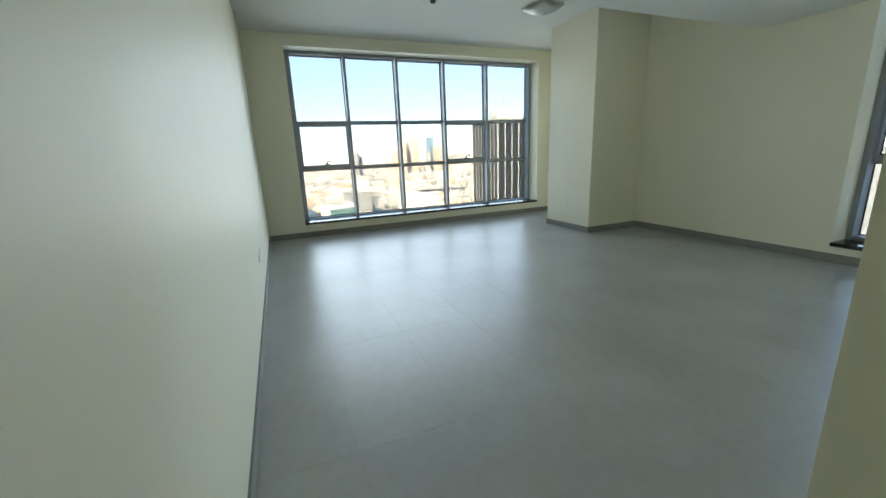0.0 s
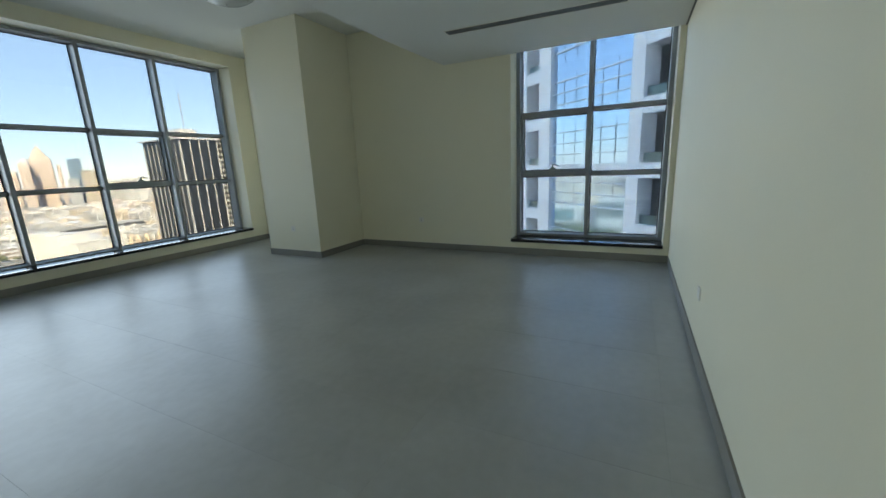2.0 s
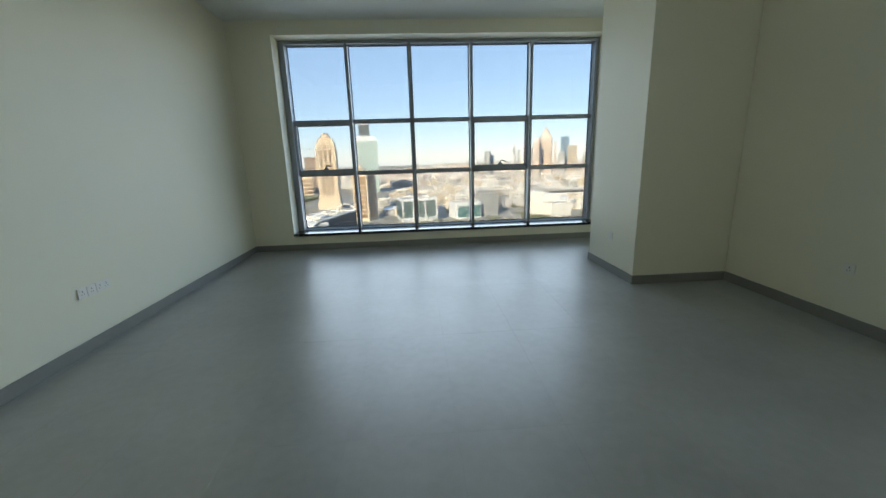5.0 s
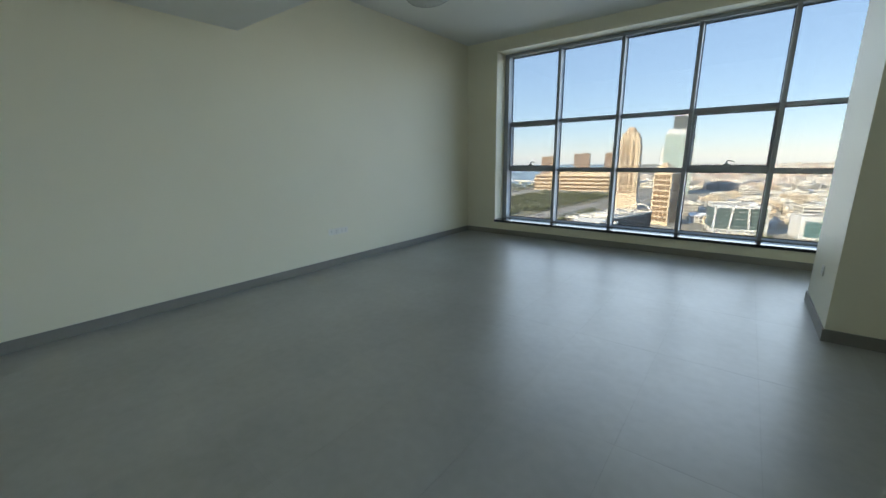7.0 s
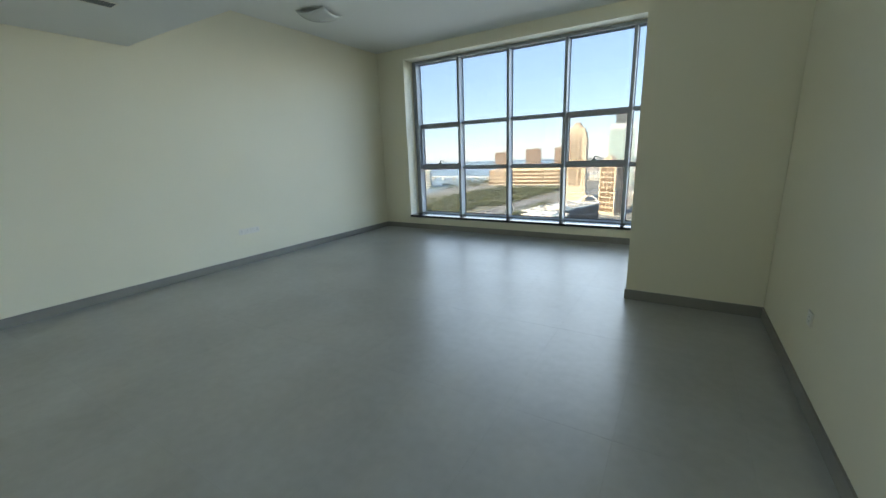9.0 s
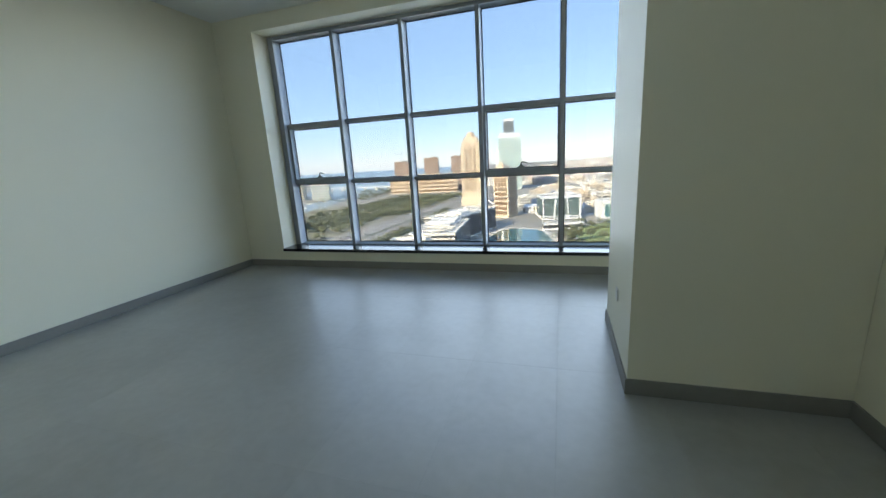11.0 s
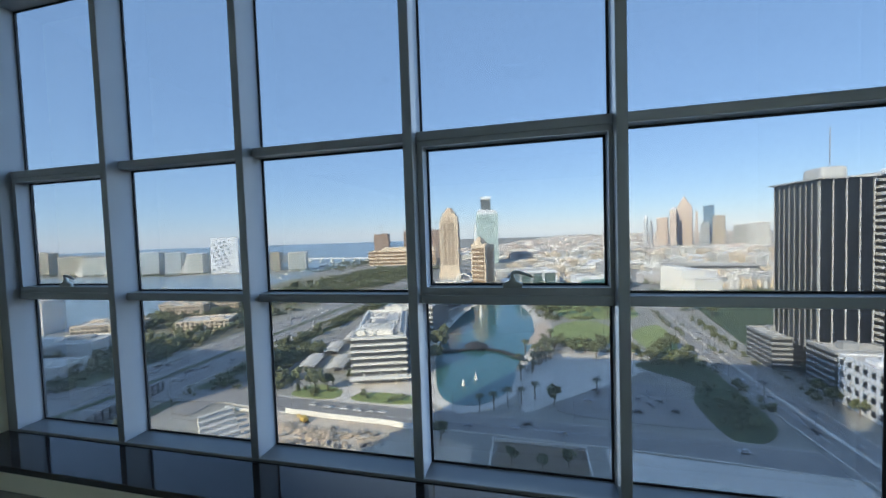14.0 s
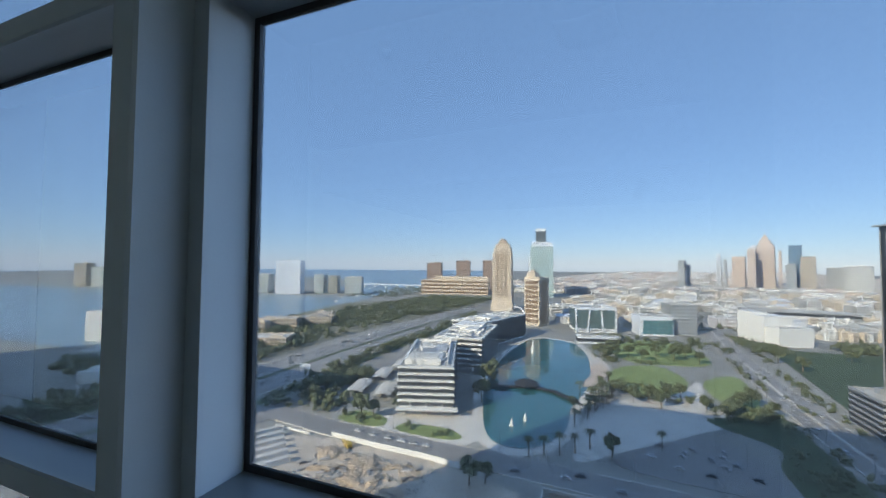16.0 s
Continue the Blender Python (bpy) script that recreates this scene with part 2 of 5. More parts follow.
def handle(parent, x, y, z):
    """A casement handle: a humped saddle, a thick neck and a long tapering lever that points along the window."""
    half = ((0.058, -0.03), (0.062, -0.012), (0.056, -0.002), (0.040, 0.005), (0.024, 0.011), (0.017, 0.022), (0.0145, 0.036))
    outline = [(px, pz) for px, pz in half] + [(-px, pz) for px, pz in reversed(half)]
    bm = bmesh.new()
    face = bm.faces.new([bm.verts.new((x + px, y, z + pz)) for px, pz in outline])
    out = bmesh.ops.extrude_face_region(bm, geom=[face])
    for v in out["geom"]:
        if isinstance(v, bmesh.types.BMVert):
            v.co.y -= 0.026
    bmesh.ops.bevel(bm, geom=[e for e in bm.edges if all(v.co.y < y - 0.02 for v in e.verts)], offset=0.007, segments=3, affect="EDGES", profile=0.5)
    line = [(0, -0.013, 0.028, 0.0135), (0, -0.015, 0.044, 0.0135), (0.003, -0.020, 0.057, 0.0135), (0.013, -0.025, 0.066, 0.013), (0.030, -0.029, 0.068, 0.0125), (0.055, -0.031, 0.063, 0.0115), (0.085, -0.032, 0.053, 0.010), (0.112, -0.032, 0.042, 0.008), (0.126, -0.031, 0.036, 0.004)]
    rings = []
    for k, (px, py, pz, rad) in enumerate(line):
        a, b = Vector(line[max(k - 1, 0)][:3]), Vector(line[min(k + 1, len(line) - 1)][:3])
        d = (b - a).normalized()
        side = Vector((0, 1, 0)) - d * d.y
        side.normalize()
        up = d.cross(side)
        at = Vector((x + px, y + py, z + pz))
        rings.append([bm.verts.new(at + side * rad * math.cos(math.pi * i / 6) + up * rad * 0.9 * math.sin(math.pi * i / 6)) for i in range(12)])
    for p, q in zip(rings, rings[1:]):
        for i in range(12):
            bm.faces.new((p[i], p[(i + 1) % 12], q[(i + 1) % 12], q[i]))
    bm.faces.new(rings[-1])
    bmesh.ops.recalc_face_normals(bm, faces=bm.faces[:])
    for v in bm.verts:
        v.co = Vector((x, y, z)) + 0.80 * (v.co - Vector((x, y, z)))
    ob = part("handle", bm, M_BLACKMETAL, parent, "grey casement handle with a long lever")
    for p in ob.data.polygons:
        p.use_smooth = True
    return ob


def window(name, label, at, edges, mulls, levels, sash_cells, side=0.055, kind=M_GLASS):
    """A framed window. edges: opening x0, x1, z0, z1; mulls: mullion centres; levels: transom centres; y = 0 is the frame's inner face."""
    w = thing(name, label, "window", kind="structure", at=at)
    x0, x1, z0, z1 = edges
    MW, D, IN, F = 0.025, 0.178, 0.162, 0.075  # half a mullion, frame depth, glass set back
    left, right, bottom, top = x0 + side, x1 - 0.055, z0 + 0.045, z1 - 0.05
    frame_bar("window_frame", w, x0, 0.0, z0, left, D, z1, label="silver grey aluminium side rail")
    frame_bar("window_frame", w, right, 0.0, z0, x1, D, z1, label="silver grey aluminium side rail")
    frame_bar("window_frame", w, left, 0.0, z0, right, D, bottom)
    frame_bar("window_frame", w, left, 0.0, top, right, D, z1)
    for c in mulls:
        frame_bar("mullion", w, c - MW, -0.004, bottom, c + MW, D, top)
    cols = [left] + [e for c in mulls for e in (c - MW, c + MW)] + [right]
    rows = [bottom] + [e for c in levels for e in (c - MW, c + MW)] + [top]
    for i in range(0, len(cols), 2):
        for c in levels:
            frame_bar("transom", w, cols[i], 0.07, c - MW, cols[i + 1], D, c + MW)
        for j in range(0, len(rows), 2):
            a, b, c, d = cols[i], cols[i + 1], rows[j], rows[j + 1]
            if (i // 2, j // 2) in sash_cells:
                s, e, l = 0.038, 0.02, 0.030
                sash = part("sash", boxes((a, F, c, a + l, D, d), (b - e, F, c, b, D, d), (a + l, F, c, b - e, D, c + s), (a + l, F, d - 0.028, b - e, D, d)), M_ALU, w, "opening casement of grey aluminium")
                pane_at(sash, a + l, c + s, b - e, d - 0.028, IN, kind)
                handle(sash, (a + b) / 2 + 0.0, F, c + s + 0.026)
            else:
                pane_at(w, a, c, b, d, IN, kind)
    return w


W1Y, W2X = 7.575, X + 0.30
window("window_1", "wide aluminium window of fifteen panes over a city", pose(0, W1Y, 0), (A1, B1, SILL1, TOP1), (1.682, 2.69, 3.695, 4.70), (1.23, 2.083), {(0, 1), (3, 1)}, 0.09)
window("window_2", "tall aluminium window facing a white tower", pose(W2X, 0, 0, 0, 0, -90), (-B2, -A2, SILL2, TOP2), (-1.01,), (1.15, 2.03), {(0, 1)}, kind=M_GLASS_EAST)
structure("window_sill_north", soft_box(A1, Y - 0.03, SILL1 - 0.012, B1, W1Y - 0.001, SILL1 + 0.03, 0.003), M_GRANITE, "polished black granite window sill", "window sill")
structure("window_sill_east", soft_box(X - 0.03, A2, SILL2 - 0.045, W2X + 0.05, B2, SILL2, 0.003), M_GRANITE, "polished black granite window sill", "window sill")


# ---- fixtures ----
def ceiling_lamp():
    lamp = thing("ceiling_lamp", "unlit square bowed frosted glass ceiling lamp", "ceiling lamp", "living room ceiling lamps")
    bm = bmesh.new()
    n, a = 12, 0.225
    grid = [[bm.verts.new((a * u, a * v, -0.10 + 0.045 * (u * u + v * v))) for u in np.linspace(-1, 1, n + 1)] for v in np.linspace(-1, 1, n + 1)]
    for j in range(n):
        for i in range(n):
            bm.faces.new((grid[j][i], grid[j + 1][i], grid[j + 1][i + 1], grid[j][i + 1]))
    bm.normal_update()
    bmesh.ops.solidify(bm, geom=bm.faces[:], thickness=0.006)
    for f in bm.faces:
        f.smooth = True
    part("shade", bm, M_FROST, lamp, "bowed frosted glass shade")
    bm = bmesh.new()
    bmesh.ops.create_cone(bm, cap_ends=True, segments=28, radius1=0.085, radius2=0.09, depth=0.05, matrix=pose(0, 0, -0.025))
    part("base", bm, M_METAL, lamp, "round steel mount")
    bm = bmesh.new()
    bmesh.ops.create_uvsphere(bm, u_segments=12, v_segments=8, radius=0.011, matrix=pose(0, 0, -0.105))
    part("finial", bm, M_METAL, lamp)
    return lamp


lamp = ceiling_lamp()
lamp.matrix_basis = pose(0.86, 5.04, H, 0, 0, 12)
copy_thing(lamp, pose(4.24, 5.04, H, 0, 0, 12))


def detector(at, label="white round smoke detector on the ceiling"):
    d = thing("smoke_detector", label, "smoke detector", at=at)
    bm = bmesh.new()
    bmesh.ops.create_cone(bm, cap_ends=True, segments=24, radius1=0.05, radius2=0.055, depth=0.02, matrix=pose(0, 0, -0.01))
    part("base", bm, M_PLASTIC, d)
    bm = bmesh.new()
    bmesh.ops.create_cone(bm, cap_ends=True, segments=24, radius1=0.028, radius2=0.045, depth=0.03, matrix=pose(0, 0, -0.036))
    part("chamber", bm, M_DARKPL, d, "dark ribbed chamber")
    return d


detector(pose(2.57, 5.26, H))


def slot_diffuser(at, length=1.85):
    s = thing("slot_diffuser", "long narrow slot air diffuser in the ceiling", "air vent", "ceiling slot diffusers", at=at)
    w = 0.075
    part("frame", boxes((-w, 0, -0.006, -w + 0.012, length, 0), (w - 0.012, 0, -0.006, w, length, 0), (-w + 0.012, 0, -0.006, w - 0.012, 0.012, 0), (-w + 0.012, length - 0.012, -0.006, w - 0.012, length, 0)), M_PLASTIC, s)
    part("backing", boxes((-w + 0.012, 0.012, -0.003, w - 0.012, length - 0.012, -0.001)), M_DARKPL, s)
    for k in range(3):
        c = -0.033 + 0.033 * k
        part("slat", boxes((c - 0.004, 0.012, -0.007, c + 0.004, length - 0.012, -0.003)), M_ALU, s)
    return s


slot = slot_diffuser(pose(4.98, 0.55, LOW, 0, 0, 2))
copy_thing(slot, pose(1.26, 0.55, LOW))


def socket(at, widths=(0.086,), label="white plastic wall socket", category="socket", group="wall sockets"):
    """A row of plates on a wall. Own axes: x along the wall, y out of it, z up."""
    s = thing("wall_socket", label, category, group, at=at)
    x = 0.0
    for w in widths:
        p = part("plate", soft_box(x, 0, -0.043, x + w, 0.009, 0.043, 0.003, 2), M_PLASTIC, s)
        for k in range(1 if w < 0.1 else 2):
            c = x + (w / 2 if w < 0.1 else w * (0.27 + 0.46 * k))
            part("pin_hole", boxes((c - 0.003, 0.0088, 0.006, c + 0.003, 0.0096, 0.018), (c - 0.014, 0.0088, -0.016, c - 0.008, 0.0096, -0.010), (c + 0.008, 0.0088, -0.016, c + 0.014, 0.0096, -0.010)), M_DARKPL, p)
            part("rocker", soft_box(c + 0.018, 0.008, 0.012, c + 0.028, 0.0115, 0.028, 0.001), M_PLASTIC, p)
        x += w + 0.004
    return s


socket(pose(0, 4.20, 0.485, 0, 0, -90), (0.147, 0.086, 0.086), "row of white sockets low on the wall")
socket(pose(COL_X, 5.285, 0.452, 0, 0, 90), (0.086,), "single white socket on the pillar")
socket(pose(X, 3.515, 0.484, 0, 0, 90), (0.086,), "single white socket low on the wall")
socket(pose(3.56, S, 0.44, 0, 0, 0), (0.086,), "single white socket near the skirting")


def thermostat(at):
    s = thing("thermostat", "white wall thermostat with a dark display", "thermostat", at=at)
    body = part("body", soft_box(-0.045, 0, -0.046, 0.045, 0.030, 0.046, 0.005, 2), M_PLASTIC, s)
    part("display", soft_box(-0.034, 0.0295, -0.008, 0.034, 0.0315, 0.030, 0.001), M_LCD, body, "dark rectangular display")
    part("button", soft_box(-0.03, 0.0295, -0.036, 0.03, 0.0315, -0.024, 0.001), M_PLASTIC, body)
    return s


thermostat(pose(1.241, S, 1.360))

# ---- the city below ----
BEFORE = set(o.name for o in bpy.data.objects)
G = -92.0  # street level
M_SAND = material("pale_sandy_ground", (0.31, 0.29, 0.25), 0.95, vary=0.35, scale=0.02, fine=0.4, bump=0.0)
M_PLAZA = material("pale_paving", (0.66, 0.60, 0.52), 0.9, vary=0.2, scale=0.06, fine=0.9, bump=0.0)
M_ASPHALT = material("sun_bleached_asphalt", (0.275, 0.255, 0.235), 0.9, vary=0.2, scale=0.05, fine=0.8, bump=0.0)
M_LINE = material("white_road_paint", (0.62, 0.62, 0.6), 0.8, vary=0.1)
M_LAWN = material("mown_lawn", (0.25, 0.29, 0.10), 0.95, vary=0.3, scale=0.05, fine=0.9, bump=0.0)
M_SCRUB = material("dark_planting", (0.075, 0.10, 0.045), 0.95, vary=0.4, scale=0.06, fine=0.7, bump=0.0)
M_LAKE = material("turquoise_lake", (0.055, 0.15, 0.155), 0.10, vary=0.2, scale=0.03, fine=0.9, bump=0.15)
M_SEA = material("blue_sea", (0.26, 0.33, 0.36), 0.32, vary=0.15, scale=0.006, fine=0.2, bump=0.1)
M_LEAF = material("olive_leaves", (0.115, 0.125, 0.06), 0.8, vary=0.65, scale=0.2, fine=2.0, bump=0.0, per_island=0.6)
M_TRUNK = material("brown_bark", (0.16, 0.12, 0.08), 0.9, vary=0.25)
M_WHITE = material("white_render_wall", (0.82, 0.785, 0.72), 0.8, vary=0.08, scale=0.15, fine=3, bump=0.0)
M_PANEL = material("white_metal_cladding", (0.74, 0.75, 0.77), 0.4, vary=0.05, scale=0.5, fine=6, bump=0.0)
M_CREAM = material("cream_stone_wall", (0.68, 0.56, 0.42), 0.85, vary=0.1, scale=0.12, fine=3, bump=0.0)
M_TAN = material("tan_stone_wall", (0.56, 0.42, 0.30), 0.85, vary=0.12, scale=0.12, fine=3, bump=0.0)
M_RED = material("red_brown_wall", (0.40, 0.31, 0.26), 0.85, vary=0.12, scale=0.12, fine=3, bump=0.0)
M_GREY = material("grey_concrete", (0.33, 0.33, 0.33), 0.85, vary=0.12, scale=0.15, fine=3, bump=0.0)
M_ROOF = material("pale_flat_roof", (0.58, 0.54, 0.48), 0.9, vary=0.15, scale=0.2, fine=2, bump=0.0)
M_DARKGL = material("dark_window_glass", (0.042, 0.044, 0.048), 0.3, vary=0.3, scale=0.1, fine=1, bump=0.0, per_object=0.4, spec=0.12)
M_BLUEGL = material("blue_mirror_glass", (0.36, 0.52, 0.68), 0.06, 0.85, vary=0.15, scale=0.2, fine=1.5, bump=0.0)
M_GREENGL = material("green_window_glass", (0.09, 0.15, 0.15), 0.2, 0.2, vary=0.15, scale=0.2, fine=1.5, bump=0.0)
M_CAR = [material("white_car_paint", (0.75, 0.75, 0.75), 0.25, vary=0.03, bump=0.0), material("dark_car_paint", (0.06, 0.06, 0.07), 0.25, vary=0.05, bump=0.0), material("silver_car_paint", (0.45, 0.46, 0.48), 0.3, 0.4, vary=0.05, bump=0.0)]
# paler than the near panes: distance haze put into the colour
M_FARGL = material("haze_paled_glass", (0.13, 0.15, 0.17), 0.3, vary=0.2, scale=0.1, fine=1, bump=0.0, per_object=0.4, spec=0.3)
M_GOLDGL = material("bronze_window_glass", (0.17, 0.105, 0.06), 0.25, vary=0.25, scale=0.3, fine=1, bump=0.0, per_object=0.3, spec=0.3)
# a softer tan stone, its colour lightened for the skyline's haze
M_PINK = material("haze_paled_stone", (0.62, 0.51, 0.44), 0.85, vary=0.12, scale=0.12, fine=3, bump=0.0)
M_BRONZE = material("pale_bronze_glass", (0.36, 0.30, 0.26), 0.3, vary=0.2, scale=0.1, fine=1, bump=0.0, spec=0.3)
M_PALE = material("pale_grey_cladding", (0.53, 0.52, 0.50), 0.6, vary=0.1, scale=0.15, fine=3, bump=0.0)
M_TYRE = material("black_tyre", (0.02, 0.02, 0.02), 0.8, vary=0.1)
M_YELLOW = material("yellow_machine_paint", (0.62, 0.40, 0.05), 0.5, vary=0.1)


def sheet(points, z, thick=0.1):
    """A flat slab with the outline given by its corners, rounded between them."""
    bm = bmesh.new()
    ring = [bm.verts.new((x, y, z)) for x, y in points]
    bm.faces.new(ring)
    bmesh.ops.recalc_face_normals(bm, faces=bm.faces[:])
    if bm.faces[:][0].normal.z < 0:
        bmesh.ops.reverse_faces(bm, faces=bm.faces[:])
    out = bmesh.ops.extrude_face_region(bm, geom=bm.faces[:])
    for v in out["geom"]:
        if isinstance(v, bmesh.types.BMVert):
            v.co.z += thick
    return bm


def smooth_ring(points, n=6):
    """A closed curve through the corners."""
    out, m = [], len(points)
    for i in range(m):
        p = [Vector(points[(i + k) % m]) for k in (-1, 0, 1, 2)]
        for j in range(n):
            t = j / n
            q = 0.5 * (2 * p[1] + (p[2] - p[0]) * t + (2 * p[0] - 5 * p[1] + 4 * p[2] - p[3]) * t * t + (3 * p[1] - p[0] - 3 * p[2] + p[3]) * t ** 3)
            out.append((q.x, q.y))
    return out


def strip(points, width, z, thick=0.1):
    """A road of even width along a line of corners."""
    left, right = [], []
    for i, p in enumerate(points):
        a, b = Vector(points[max(i - 1, 0)]), Vector(points[min(i + 1, len(points) - 1)])
        d = (b - a).normalized()
        n = Vector((-d.y, d.x)) * width / 2
        left.append((p[0] + n.x, p[1] + n.y))
        right.append((p[0] - n.x, p[1] - n.y))
    bm = bmesh.new()
    rows = [[bm.verts.new((x, y, z + thick)) for x, y in side] for side in (left, right)]
    for i in range(len(points) - 1):
        bm.faces.new((rows[1][i], rows[1][i + 1], rows[0][i + 1], rows[0][i]))
    bm.normal_update()
    out = bmesh.ops.extrude_face_region(bm, geom=bm.faces[:])
    for v in out["geom"]:
        if isinstance(v, bmesh.types.BMVert):
            v.co.z -= thick
    bmesh.ops.recalc_face_normals(bm, faces=bm.faces[:])
    return bm


def ground(name, bm, mat, label, category):
    return structure(name, bm, mat, label, category)


ground("ground", boxes((-4700, -1200, G - 2, 4700, 4950, G)), M_SAND, "pale sandy city ground reaching the horizon", "ground")
ground("sea", sheet([(-4690, 250), (-900, 230), (-520, 250), (-470, 360), (-490, 560), (-510, 760), (-560, 1000), (-520, 1300), (-360, 1700), (-540, 2600), (-980, 4940), (-4690, 4940)], G, 0.3), M_SEA, "calm blue sea with a wide bay", "water")
ground("island", sheet(smooth_ring([(-4000, 820), (-1700, 790), (-1060, 815), (-780, 860), (-625, 890), (-640, 975), (-860, 1200), (-1000, 1500), (-1500, 1900), (-4000, 2400)], 4), G + 0.3, 0.8), M_SAND, "built-up island across the bay", "island")
ground("lake", sheet(smooth_ring([(-76, 405), (-73, 309), (-62, 251), (-50, 215), (-36, 206), (-22, 213), (-11, 236), (-9, 273), (-2, 305), (3, 340), (3, 390), (0, 436), (-16, 492), (-60, 500)], 5), G + 0.12, 0.25), M_LAKE, "turquoise park lake with a fountain", "lake")
ground("lake_shore", sheet(smooth_ring([(-83, 405), (-81, 309), (-69, 251), (-55, 210), (-36, 198), (-18, 207), (-5, 236), (-2, 270), (6, 300), (12, 340), (20, 390), (8, 440), (-12, 499), (-66, 507)], 5), G, 0.15), M_PLAZA, "pale paved edge of the lake", "paving")
ground("plaza", sheet(smooth_ring([(-5, 205), (20, 225), (60, 262), (84, 290), (80, 330), (84, 372), (60, 330), (20, 300), (0, 262)], 5), G + 0.0, 0.16), M_PLAZA, "pale paved plaza beside the lake", "paving")
ground("lawn", sheet(smooth_ring([(18, 366), (32, 400), (61, 412), (76, 377), (68, 343), (45, 320), (23, 335)], 5), G + 0.02, 0.22), M_LAWN, "oval green lawn in the park", "lawn")
ground("lawn", sheet(smooth_ring([(38, 425), (70, 420), (110, 440), (108, 520), (60, 540), (25, 480)], 5), G + 0.02, 0.24), M_LAWN, "green park lawn behind a path", "lawn")
ground("lawn", sheet(smooth_ring([(88, 372), (116, 400), (114, 345), (98, 306), (86, 330)], 5), G + 0.02, 0.26), M_LAWN, "green lawn beside the avenue", "lawn")
ground("planting", sheet(smooth_ring([(68, 284), (92, 300), (112, 322), (112, 250), (108, 205), (86, 190), (84, 230), (92, 256)], 5), G + 0.02, 0.28), M_SCRUB, "dark planted bed beside the avenue", "planting")
ground("planting", sheet([(-470, 300), (-285, 270), (-290, 420), (-265, 620), (-215, 920), (-330, 1010), (-520, 760), (-490, 560)], G + 0.02, 0.3), material("dry_olive_ground", (0.23, 0.21, 0.14), 0.95, vary=0.4, scale=0.04, fine=0.5, bump=0.0), "olive wooded strip between the highway and the shore", "planting")
ground("planting", sheet([(158, 330), (300, 320), (345, 545), (190, 545)], G + 0.02, 0.27), M_SCRUB, "dark green fenced sports field", "field")
HIGHWAY = [(-262, 40), (-246, 210), (-242, 330), (-236, 450), (-220, 640), (-190, 860), (-120, 1300), (0, 1900)]
ground("road", strip(HIGHWAY, 62, G + 0.0, 0.34), M_ASPHALT, "wide grey multi-lane highway", "road")
ground("road", strip([(-185, 170), (-178, 260), (-165, 420), (-150, 640), (-128, 790)], 12, G + 0.0, 0.38), M_ASPHALT, "grey side road beside the highway", "road")
AVENUE = [(128, 60), (127, 221), (129, 290), (133, 366), (146, 515), (180, 760), (240, 1200)]
ground("road", strip(AVENUE, 21, G + 0.0, 0.36), M_ASPHALT, "grey four-lane avenue", "road")
CROSS = [(-330, 176), (-172, 196), (-135, 191), (-57, 189), (-6, 187), (58, 184), (120, 178), (330, 170)]
ground("road", strip(CROSS, 17, G + 0.0, 0.40), M_ASPHALT, "grey cross road below the tower", "road")
ground("car_park", sheet(smooth_ring([(16, 206), (24, 226), (58, 255), (78, 238), (82, 208), (76, 200)], 5), G + 0.0, 0.32), M_ASPHALT, "grey open car park", "car park")
ground("building_site", sheet([(-165, 60), (-20, 60), (-25, 168), (-60, 178), (-125, 180), (-150, 176)], G, 0.2), material("bare_sand", (0.55, 0.46, 0.36), 0.95, vary=0.3, scale=0.06, fine=0.6, bump=0.0), "bare sandy building site", "building site")
ground("plaza", sheet([(28, 96), (112, 90), (114, 170), (60, 173), (30, 176)], G, 0.18), M_PLAZA, "pale paved forecourt below the tower", "paving")
ground("planting", strip([(-206, 120), (-203, 230), (-200, 340), (-192, 470), (-176, 640)], 9, G, 0.3), M_SCRUB, "planted verge between highway and side road", "planting")
ground("planting", sheet([(-300, 60), (-290, 60), (-285, 260), (-330, 250)], G, 0.3), M_SCRUB, "planted verge of the highway", "planting")
ground("plaza", sheet(smooth_ring([(-116, 201), (-60, 199), (-56, 222), (-70, 240), (-78, 232), (-112, 222)], 5), G, 0.16), M_PLAZA, "pale paved forecourt of the office", "paving")
ground("lawn", sheet(smooth_ring([(-140, 204), (-112, 202), (-112, 214), (-132, 220)], 5), G, 0.3), M_LAWN, "green corner lawn with a hedge", "lawn")
ground("lawn", sheet(smooth_ring([(-100, 203), (-74, 201), (-62, 206), (-72, 214), (-96, 213)], 5), G, 0.3), M_LAWN, "green strip before the office", "lawn")
ground("beach", sheet(smooth_ring([(-3, 322), (8, 334), (15, 352), (19, 382), (13, 402), (5, 392), (4, 360), (-1, 338)], 4), G, 0.42), material("tan_beach", (0.56, 0.44, 0.34), 0.95, vary=0.15, scale=0.1, fine=1, bump=0.0), "small tan beach at the lake", "beach")
for k, off in enumerate((-22, -15, -8, 8, 15, 22)):
    ground("lane_line", strip([(x + off, y) for x, y in HIGHWAY], 0.35, G + 0.34, 0.03), M_LINE, "thin white lane line on the highway", "road marking")
for off in (-31.5, 31.5):
    ground("kerb", strip([(x + off, y) for x, y in HIGHWAY], 0.9, G, 0.55), M_PLAZA, "pale kerb of the highway", "kerb")
for off in (-10.8, 10.8):
    ground("kerb", strip([(x + off, y) for x, y in AVENUE], 0.7, G, 0.5), M_PLAZA, "pale kerb of the avenue", "kerb")
for off in (-5.2, 5.2):
    ground("lane_line", strip([(x + off, y) for x, y in AVENUE], 0.25, G + 0.36, 0.03), M_LINE, "thin white lane line on the avenue", "road marking")
